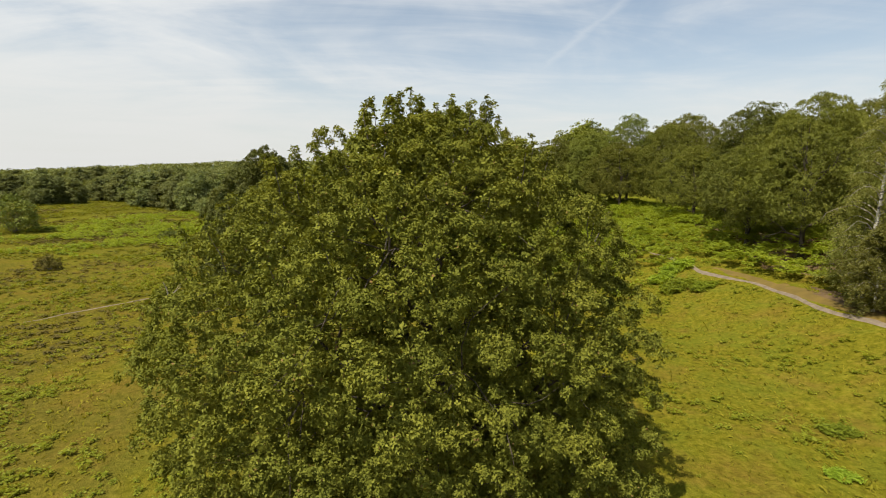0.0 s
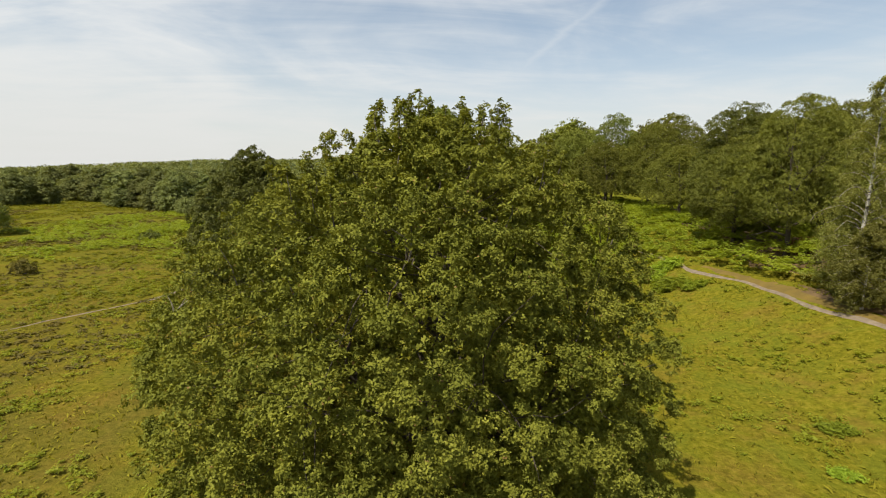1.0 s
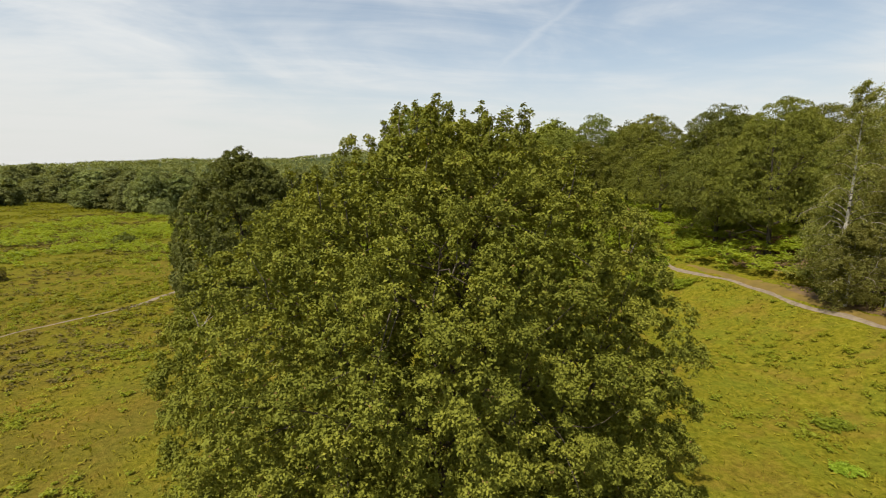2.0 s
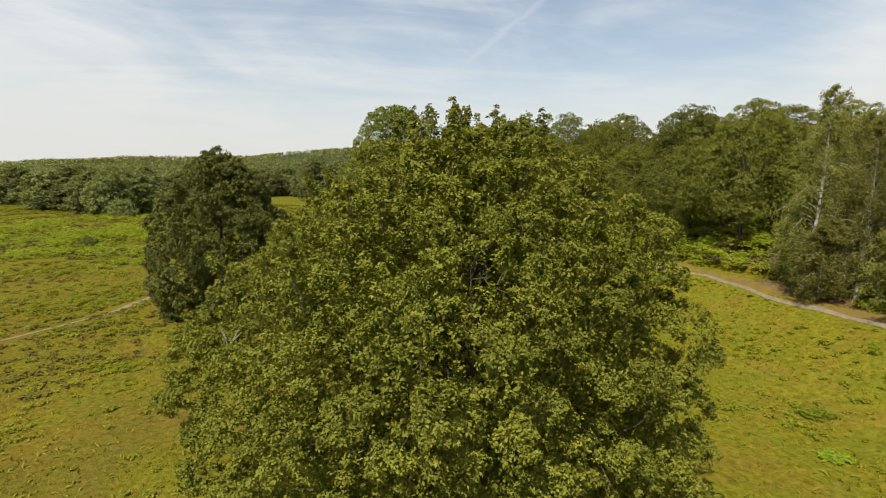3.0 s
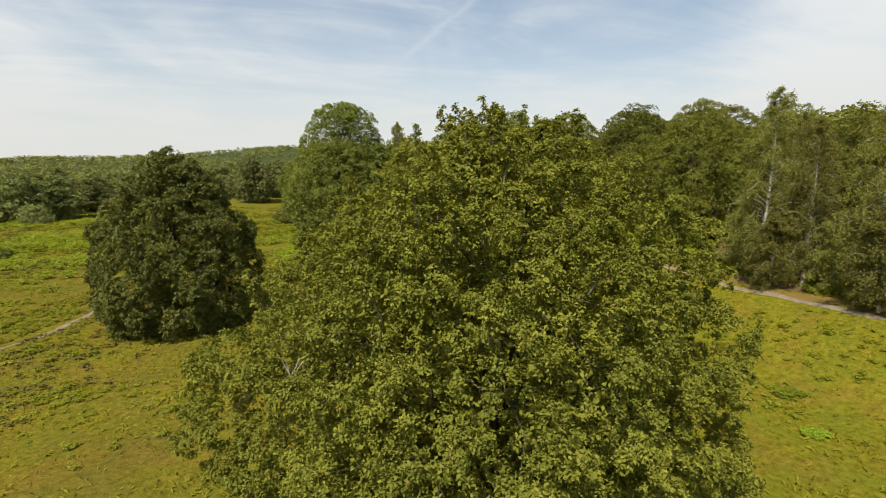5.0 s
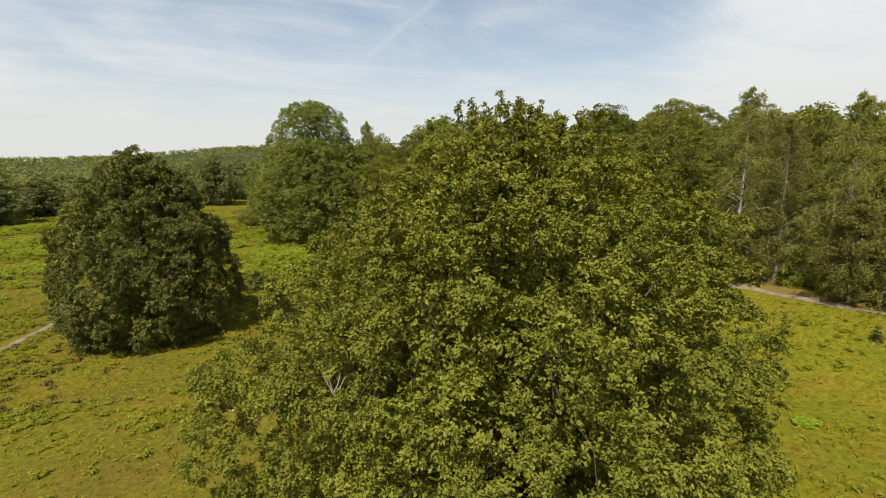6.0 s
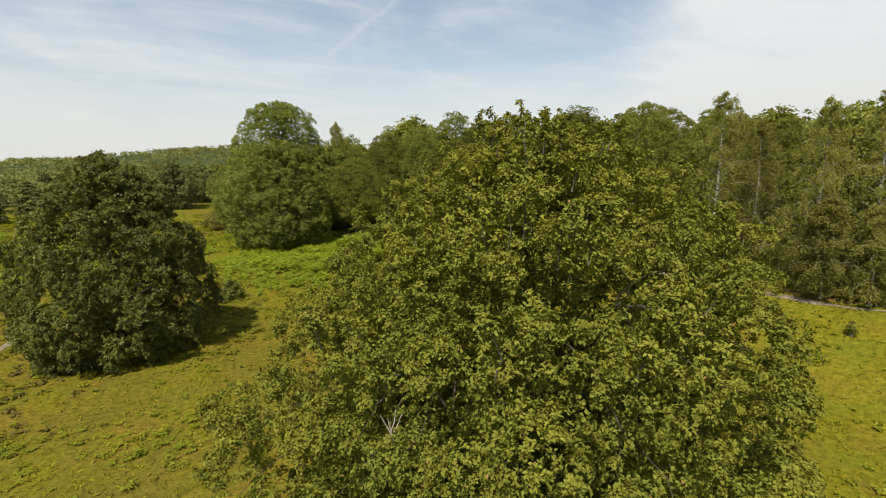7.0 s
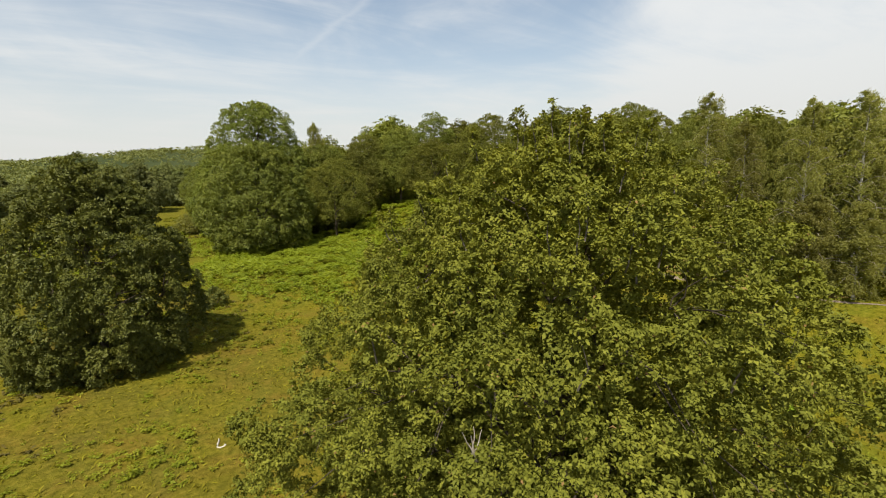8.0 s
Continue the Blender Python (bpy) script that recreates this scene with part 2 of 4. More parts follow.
GROUND = ground_material()
TRACK = soil_material("trodden_track", (0.115, 0.087, 0.056), (0.228, 0.176, 0.118))
WORN = soil_material("worn_turf", (0.098, 0.066, 0.008), (0.165, 0.108, 0.014), 0.7)
LITTER = soil_material("leaf_litter", (0.066, 0.041, 0.014), (0.165, 0.100, 0.038), 1.4)


# ------------------------------------------------------------------ mesh helpers
def unit(v):
    return v / np.maximum(np.linalg.norm(v, axis=-1, keepdims=True), 1e-9)


def raw_mesh(name, verts, quads, mat, smooth=False):
    """A mesh from an array of places and an array of four corners a face."""
    me = bpy.data.meshes.new(name)
    verts, quads = np.asarray(verts, np.float32).reshape(-1, 3), np.asarray(quads, np.int32).reshape(-1, 4)
    me.vertices.add(len(verts))
    me.vertices.foreach_set("co", verts.ravel())
    me.loops.add(quads.size)
    me.loops.foreach_set("vertex_index", quads.ravel())
    me.polygons.add(len(quads))
    me.polygons.foreach_set("loop_start", np.arange(len(quads), dtype=np.int32) * 4)
    if smooth:
        me.polygons.foreach_set("use_smooth", np.ones(len(quads), bool))
    me.materials.append(mat)
    me.update(calc_edges=True)
    return me


def loose_quads(name, corners, mat):
    """Leaves: every row of four corners is a face of its own."""
    corners = np.asarray(corners).reshape(-1, 4, 3)
    return raw_mesh(name, corners, np.arange(len(corners) * 4).reshape(-1, 4), mat)


def tubes(lines, sides=6):
    """Round, tapering stems along lines of (places, radii): places and faces for raw_mesh."""
    vs, qs, n = [], [], 0
    for pts, rad in lines:
        pts, rad = np.asarray(pts, float), np.asarray(rad, float)
        way = unit(np.gradient(pts, axis=0))
        side = np.cross(way, [0.31, 0.95, 0.05])
        side = unit(side)
        other = np.cross(way, side)
        a = np.arange(sides) / sides * 2 * np.pi
        ring = pts[:, None] + rad[:, None, None] * (np.cos(a)[None, :, None] * side[:, None] + np.sin(a)[None, :, None] * other[:, None])
        vs.append(ring.reshape(-1, 3))
        i, j = np.meshgrid(np.arange(len(pts) - 1), np.arange(sides), indexing="ij")
        k = (j + 1) % sides
        qs.append(np.stack([i * sides + j, i * sides + k, (i + 1) * sides + k, (i + 1) * sides + j], -1).reshape(-1, 4) + n)
        n += len(pts) * sides
    return np.concatenate(vs), np.concatenate(qs)


def part(name, mesh, parent=None, label=""):
    ob = new(name, mesh)
    ob.parent = parent
    if label:
        ob["label"] = label
    return ob


def curve_line(a, b, rng, bend=0.12, n=7, lift=0.0):
    """A wandering line from a to b."""
    s = np.linspace(0, 1, n)[:, None]
    a, b = np.asarray(a, float), np.asarray(b, float)
    d = np.linalg.norm(b - a)
    off = rng.normal(size=3) * bend * d + np.array([0, 0, lift * d])
    wob = rng.normal(size=(n, 3)) * 0.03 * d * np.sin(s * np.pi)
    return a + (b - a) * s + off * np.sin(s * np.pi) + wob


def kites(base, way, face, length, width, droop=0.25):
    """Folded, pointed leaves: base, way and the face's upward side are rows."""
    side = unit(np.cross(way, face))
    up = unit(np.cross(side, way))
    L, W = length[:, None], width[:, None]
    mid = base + way * L * 0.55
    tip = base + way * L - up * L * droop
    return np.stack([base, mid + side * W * 0.5 + up * W * 0.18, tip, mid - side * W * 0.5 + up * W * 0.18], 1)


def sprays(rng, centres, out, radius, rosettes, leaves, size, flat=0.75, upward=0.5, droop=0.25, toss=0.28):
    """Leaves in star-shaped rosettes on the outer side of boughs."""
    m = len(centres)
    d = unit(rng.normal(size=(m, rosettes, 3)) + 0.75 * out[:, None] + np.array([0, 0, 0.45 * upward]))
    pos = centres[:, None] + d * radius[:, None, None] * rng.uniform(0.45, 1.05, (m, rosettes, 1)) * np.array([1, 1, flat])
    axis = unit(d + np.array([0, 0, upward]) + 0.25 * rng.normal(size=d.shape))
    pos, axis = pos.reshape(-1, 1, 3), axis.reshape(-1, 1, 3)
    k = len(pos)
    helper = unit(np.cross(axis, rng.normal(size=(k, 1, 3))))
    third = np.cross(axis, helper)
    a = rng.uniform(0, 2 * np.pi, (k, leaves, 1))
    tilt = rng.uniform(0.8, 1.6, (k, leaves, 1))
    way = axis * np.cos(tilt) + (helper * np.cos(a) + third * np.sin(a)) * np.sin(tilt)
    base = pos + way * size * 0.15 + rng.normal(size=way.shape) * size * 0.25
    face = unit(axis + toss * rng.normal(size=way.shape))
    n = k * leaves
    L = size * rng.uniform(0.7, 1.25, n)
    return kites(base.reshape(n, 3), unit(way.reshape(n, 3)), face.reshape(n, 3), L, L * rng.uniform(0.46, 0.66, n), droop)


def hanging(rng, centres, radius, strands, leaves, size):
    """Drooping birch twigs set with small leaves."""
    m = len(centres)
    start = centres[:, None] + rng.normal(size=(m, strands, 3)) * radius[:, None, None] * np.array([0.55, 0.55, 0.4])
    s = rng.uniform(0, 1, (m, strands, leaves, 1))
    swing = rng.normal(size=(m, strands, 1, 3)) * np.array([0.28, 0.28, 0.15])
    drop = radius[:, None, None, None] * 1.5
    base = start[:, :, None] + (swing * s + np.array([0, 0, -1.0]) * s) * drop + rng.normal(size=(m, strands, leaves, 3)) * size * 0.5
    n = m * strands * leaves
    way = unit(rng.normal(size=(n, 3)) * np.array([1, 1, 0.6]) + np.array([0, 0, -0.5]))
    face = unit(rng.normal(size=(n, 3)) + np.array([0, 0, 0.7]))
    L = size * rng.uniform(0.7, 1.3, n)
    return kites(base.reshape(n, 3), way, face, L, L * 0.62, 0.1)


def crown_boughs(rng, profile, count, space, deep, lump=0.16, seed=0.0, inner=0.25, swell=None):
    """Bough centres in a crown whose outline is a list of (height, radius): places and outward ways."""
    zs, rs = np.array(profile).T
    zz = np.linspace(zs[0], zs[-1], 200)
    rr = np.interp(zz, zs, rs)
    weight = np.cumsum((rr + 0.25) * np.sqrt(1 + np.gradient(rr, zz) ** 2))
    weight /= weight[-1]
    zc, got, ways = 0.42 * zs[-1], [], []
    for _ in range(count * 14):
        z = float(np.interp(rng.random(), weight, zz))
        a = rng.uniform(0, 2 * np.pi)
        r = float(np.interp(z, zs, rs))
        k = noise.noise(Vector((math.cos(a) * 1.9 + seed, math.sin(a) * 1.9, z / zs[-1] * 3.2)))
        k2 = noise.noise(Vector((math.cos(a) * 4.1 + seed, math.sin(a) * 4.1 + 7, z / zs[-1] * 7.0)))
        r *= 1 + lump * 1.3 * k + lump * 0.8 * k2
        if swell:
            r *= swell(a, z)
        if rng.random() < inner:
            r *= rng.uniform(0.25, 0.8)
        else:
            r -= abs(rng.normal()) * deep
        p = np.array([math.cos(a) * max(r, 0.05), math.sin(a) * max(r, 0.05), z + rng.normal() * 0.15])
        if got and np.min(((np.array(got) - p) ** 2).sum(1)) < space**2:
            continue
        got.append(p)
        ways.append(p - np.array([0, 0, min(zc, z)]))
        if len(got) >= count:
            break
    return np.array(got), unit(np.array(ways))


def billows(rng, mids, ways, radius, per, flat=0.8, forward=1.0, rise=0.35, inmost=0.86):
    """Small clumps over the outer side of big boughs, so that the boughs stand apart with shade between them."""
    m = len(mids)
    d = unit(rng.normal(size=(m, per, 3)) + forward * ways[:, None] + np.array([0, 0, rise]))
    r = radius[:, None, None] * rng.uniform(inmost, 1.05, (m, per, 1))
    c = mids[:, None] + d * r * np.array([1, 1, flat])
    return c.reshape(-1, 3), d.reshape(-1, 3)


def scaffold(rng, profile, limbs, base_r, fork=0.28):
    """A trunk with limbs and branches that fill a crown: trunk line, limb lines, branch lines."""
    top = profile[-1][0]
    zs, rs = np.array(profile).T
    tz = np.array([0, 0.05, 0.14, 0.3, 0.5, 0.7, 0.9]) * top
    wob = np.cumsum(rng.normal(size=(7, 2)) * 0.018 * top, 0) * np.linspace(0, 1, 7)[:, None]
    trunk = np.column_stack([wob, tz])
    trad = base_r * np.array([1.5, 1.08, 0.95, 0.8, 0.55, 0.3, 0.08])
    limb_lines, branch_lines = [], []
    for i in range(limbs):
        s = fork * 0.5 + (0.72 - fork * 0.5) * i / limbs
        start = np.array([np.interp(s * top, tz, trunk[:, c]) for c in range(3)])
        a = i * 2.399 + rng.uniform(-0.3, 0.3)
        ez = min(start[2] + rng.uniform(0.10, 0.34) * top, 0.95 * top)
        er = 0.80 * np.interp(ez, zs, rs)
        end = np.array([math.cos(a) * er, math.sin(a) * er, ez])
        line = curve_line(start, end, rng, 0.06, 8, -0.05)
        r0 = np.interp(s * top, tz, trad) * rng.uniform(0.45, 0.62)
        limb_lines.append((line, r0 * np.linspace(1, 0.16, 8)))
        for j in range(5):
            u = rng.uniform(0.25, 0.95)
            bs = np.array([np.interp(u, np.linspace(0, 1, 8), line[:, c]) for c in range(3)])
            way = unit(end - start + rng.normal(size=3) * 0.75 * np.linalg.norm(end - start) * np.array([1, 1, 0.7]))
            be = bs + way * rng.uniform(0.14, 0.24) * top
            rmax = 0.88 * np.interp(be[2], zs, rs)
            be[2] = min(be[2], 0.9 * top)
            h = math.hypot(be[0], be[1])
            if h > rmax:
                be[:2] *= rmax / h
            branch_lines.append((curve_line(bs, be, rng, 0.08, 6), r0 * 0.45 * np.linspace(1, 0.15, 6)))
    return (trunk, trad), limb_lines, branch_lines


def twig_lines(rng, boughs, lines, share=1.0):
    pts = np.concatenate([p for p, _ in lines])
    made = []
    for c in boughs:
        if rng.random() > share:
            continue
        near = pts[np.argmin(((pts - c) ** 2).sum(1))]
        made.append((curve_line(near, c, rng, 0.1, 5), np.linspace(0.022, 0.006, 5)))
    return made


# ------------------------------------------------------------------ the ground
def smooth(a, b, x):
    s = np.clip((x - a) / (b - a), 0, 1)
    return s * s * (3 - 2 * s)


RIDGE_AZ = [-180, -90, -60, -44, -36, -31, -25, -20, -14, -9, -5, 0, 8, 40, 120, 180]
RIDGE_EL = [0.3, 0.2, -0.1, -0.35, 0.25, 0.6, 1.0, 1.1, 1.35, 1.95, 2.3, 2.65, 2.6, 1.6, 0.5, 0.3]


def ground_z(x, y):
    """The height of the ground."""
    x, y = np.asarray(x, float), np.asarray(y, float)
    z = 3.2 * smooth(16.5, 27.5, x) + 1.3 * smooth(27, 34, x) + 0.5 * smooth(40, 65, y) * smooth(20, 30, x)
    z = z - 1.2 * smooth(58, 84, y) * (1 - smooth(-2, 14, x)) * smooth(-45, -18, x)
    z = z + 0.10 * np.sin(x * 0.21 + 1.3 * np.sin(y * 0.13)) * np.sin(y * 0.17 + 0.4)
    z = z + 0.035 * np.sin(x * 0.9 + 2.0 * np.sin(y * 0.37)) * np.sin(y * 1.1 + np.sin(x * 0.6))
    r = np.hypot(x, y)
    az = np.degrees(np.arctan2(x, y))
    hill = np.tan(np.radians(np.interp(az, RIDGE_AZ, RIDGE_EL))) * 2100 + 6
    z = z * (1 - smooth(300, 600, r)) + hill * smooth(420, 2050, r) * (1 - 0.4 * smooth(2200, 4000, r))
    return z


def build_ground():
    n = 320
    u = np.linspace(-1, 1, n)
    s = 4200 * np.sinh(6.4 * u) / math.sinh(6.4)
    X, Y = np.meshgrid(s, s + 34, indexing="ij")
    V = np.stack([X, Y, ground_z(X, Y)], -1).reshape(-1, 3)
    i, j = np.meshgrid(np.arange(n - 1), np.arange(n - 1), indexing="ij")
    a = i * n + j
    Q = np.stack([a, a + n, a + n + 1, a + 1], -1).reshape(-1, 4)
    ob = new("ground", raw_mesh("ground", V, Q, GROUND, True))
    return tagged(ob, "open grassy heath with brown heather patches and worn turf", "heath", kind="structure")


build_ground()


def strip(name, line, widths, mat, label, category, seed):
    """A trodden track with ragged edges, lying on the ground."""
    rng = np.random.default_rng(seed)
    line = np.asarray(line, float)
    d = np.r_[0, np.cumsum(np.linalg.norm(np.diff(line, axis=0), axis=1))]
    s = np.arange(0, d[-1], 0.35)
    c = np.column_stack([np.interp(s, d, line[:, 0]), np.interp(s, d, line[:, 1])])
    ker = np.ones(9) / 9
    pad = np.pad(c, ((4, 4), (0, 0)), "edge")
    c = np.column_stack([np.convolve(pad[:, k], ker, "valid") for k in range(2)])
    c[:, 0] += 0.14 * np.sin(s * 0.55 + seed) + 0.08 * np.sin(s * 1.3)
    way = unit(np.gradient(c, axis=0))
    side = np.column_stack([way[:, 1], -way[:, 0]])
    w = np.interp(s, d, widths)
    rag = lambda: w * 0.5 * (1 + 0.32 * np.convolve(rng.normal(size=len(s) + 4), np.ones(5) / 3, "valid"))
    cols = []
    left, right = rag(), rag()
    for f in (-1.0, -0.5, 0.0, 0.5, 1.0):
        p = c + side * (np.where(f < 0, left, right) * f)[:, None]
        cols.append(np.column_stack([p, ground_z(p[:, 0], p[:, 1]) + 0.05 - 0.045 * abs(f)]))
    V = np.stack(cols, 1)
    n = len(s)
    i, j = np.meshgrid(np.arange(n - 1), np.arange(4), indexing="ij")
    a = i * 5 + j
    Q = np.stack([a, a + 1, a + 6, a + 5], -1).reshape(-1, 4)
    return tagged(new(name, raw_mesh(name, V.reshape(-1, 3), Q, mat, True)), label, category, kind="structure")


FOOTPATH = [(29.5, 12), (26.7, 17.5), (25.6, 21), (25.1, 24.5), (24.8, 28.5), (24.9, 32), (24.95, 36), (24.8, 39.5), (24.2, 42.5), (24.2, 46), (24.4, 51), (23.6, 57)]


def footpath_x(y):
    return np.interp(y, [q for _, q in FOOTPATH], [p for p, _ in FOOTPATH])


strip("worn_verge", [(footpath_x(y) + 0.9, y) for y in (13, 18, 24, 30, 36, 40, 44)], [1.0, 1.3, 1.5, 1.7, 1.6, 1.1, 0.5], WORN, "strip of worn brown turf beside the footpath", "verge", 4).location.z = -0.025
strip("footpath", FOOTPATH, [0.10, 0.30, 0.58, 0.54, 0.46, 0.40, 0.38, 0.5, 0.62, 0.42, 0.28, 0.2], TRACK, "pale trodden earth footpath across the grass", "path", 1)
strip("sandy_track", [(-31.5, 30.5), (-30.2, 32.6), (-28.9, 34.9), (-27.3, 37.6), (-25.8, 40.3), (-24.8, 43.6), (-24.4, 47), (-24.2, 52)], [0.06, 0.14, 0.26, 0.38, 0.5, 0.55, 0.5, 0.4], TRACK, "narrow sandy track worn through the heath", "path", 2)


def floor_patch(name, x, y, rx, ry, mat, label, category, seed):
    """Bare ground with a ragged edge."""
    rng = np.random.default_rng(seed)
    a = np.linspace(0, 2 * np.pi, 64, endpoint=False)
    edge = 1 + 0.14 * np.sin(3 * a + seed) + 0.09 * np.sin(7 * a + 2 * seed) + 0.05 * rng.normal(size=64)
    f = np.linspace(0.03, 1, 14)
    X, Y = x + np.outer(f, np.cos(a) * edge) * rx, y + np.outer(f, np.sin(a) * edge) * ry
    V = np.stack([X, Y, ground_z(X, Y) + 0.030 * (1 - f[:, None] ** 4) + 0.004], -1).reshape(-1, 3)
    i, j = np.meshgrid(np.arange(13), np.arange(64), indexing="ij")
    k = (j + 1) % 64
    Q = np.stack([i * 64 + j, (i + 1) * 64 + j, (i + 1) * 64 + k, i * 64 + k], -1).reshape(-1, 4)
    return tagged(new(name, raw_mesh(name, V, Q, mat, True)), label, category, kind="structure")


floor_patch("wood_floor", 41, 41, 12, 23, LITTER, "bare brown leaf litter under the trees", "woodland floor", 3)
floor_patch("bare_bank", 27.1, 29.0, 1.25, 4.6, LITTER, "bare brown earth at the foot of the birches", "bank", 5)

# ------------------------------------------------------------------ trees
def oak(name, seed, profile, limbs, base_r, boughs, bough_r, per, clump_r, rosettes, leaves, size, leaf, lump=0.16, deep=0.5, heart=6):
    rng = np.random.default_rng(seed)
    root = new(name)
    trunk, limb_lines, branch_lines = scaffold(rng, profile, limbs, base_r)
    mids, ways = crown_boughs(rng, profile, boughs, bough_r * 0.85, deep, lump, seed * 1.7, 0.12)
    c, n = billows(rng, mids, ways, bough_r * rng.uniform(0.75, 1.2, len(mids)), per, 1.0, 1.1, 0.25)
    v, q = tubes([trunk] + limb_lines + branch_lines, 6)
    part("trunk", raw_mesh("trunk", v, q, BARK, True), root)
    deep_c, deep_n = crown_boughs(rng, [(z, r * 0.86) for z, r in profile], int(boughs * 2.4), bough_r * 0.4, deep, lump, seed * 0.9, 0.5)
    q = [sprays(rng, c, n, clump_r * rng.uniform(0.7, 1.3, len(c)), rosettes, leaves, size), sprays(rng, deep_c, deep_n, np.full(len(deep_c), bough_r * 0.6), heart, 5, size * 1.5)]
    part("crown", loose_quads("crown", np.concatenate(q), leaf), root)
    return root


def birch(name, seed, top, spread, base_r, low, branches, strands, leaves, size):
    """A pale stem with thin branches that rise and then droop, hung with small leaves."""
    rng = np.random.default_rng(seed)
    root = new(name)
    u = np.linspace(0, 1, 11)
    wander = np.cumsum(rng.normal(size=(11, 2)) * 0.006 * top, 0) * u[:, None]
    stem = np.column_stack([wander, u * top])
    lines, mids, sizes = [], [], []
    for i in range(branches):
        v = low + (0.97 - low) * (i + rng.random()) / branches
        foot = np.array([np.interp(v, u, stem[:, k]) for k in range(3)])
        k = (v - low) / (1 - low)
        reach = spread * (0.10 + 0.90 * min(1.0, (1 - k) ** 0.75 * 1.1) * (0.55 + 0.45 * smooth(0.0, 0.25, k))) * rng.uniform(0.6, 1.1)
        a = i * 2.399 + rng.uniform(-0.4, 0.4)
        q = np.linspace(0, 1, 8)
        rise = rng.uniform(0.8, 1.3) + 0.5 * k
        path = foot + np.column_stack([math.cos(a) * reach * q, math.sin(a) * reach * q, reach * (rise * q - 1.15 * q**2)]) + rng.normal(size=(8, 3)) * 0.03 * reach * q[:, None]
        lines.append((path, np.linspace(0.010 + 0.012 * reach, 0.005, 8)))
        for g in rng.uniform(0.25, 1.0, 5):
            mids.append([np.interp(g, q, path[:, k2]) for k2 in range(3)])
            sizes.append((0.13 + 0.16 * reach) * rng.uniform(0.7, 1.3))
    rad = base_r * np.interp(u, [0, 0.06, 0.5, 1], [1.5, 1.0, 0.6, 0.10])
    part("trunk", raw_mesh("trunk", *tubes([(stem, rad)], 8), BIRCH_BARK, True), root, "white peeling birch trunk")
    tagged(part("branch_growth", raw_mesh("branch_growth", *tubes(lines, 4), PALE_BARK), root, "thin pale drooping branches"), kind="stuff")
    part("crown", loose_quads("crown", hanging(rng, np.array(mids), np.array(sizes), strands, leaves, size), BIRCH_LEAF), root)
    return root


def place(ob, x, y, turn=0.0, s=1.0, h=None):
    z = float(ground_z(x, y))
    ob.matrix_basis = Matrix.LocRotScale((x, y, z - 0.05), Euler((0, 0, radians(turn))), (s, s, h or s))
    return ob


def again(ob, x, y, turn=0.0, s=1.0, h=None):
    z = float(ground_z(x, y))
    keep = ob.scale.copy()
    ob.scale = (1, 1, 1)
    got = copy_thing(ob, Matrix.LocRotScale((x, y, z - 0.05), Euler((0, 0, radians(turn))), (s, s, h or s)))
    ob.scale = keep
    return got


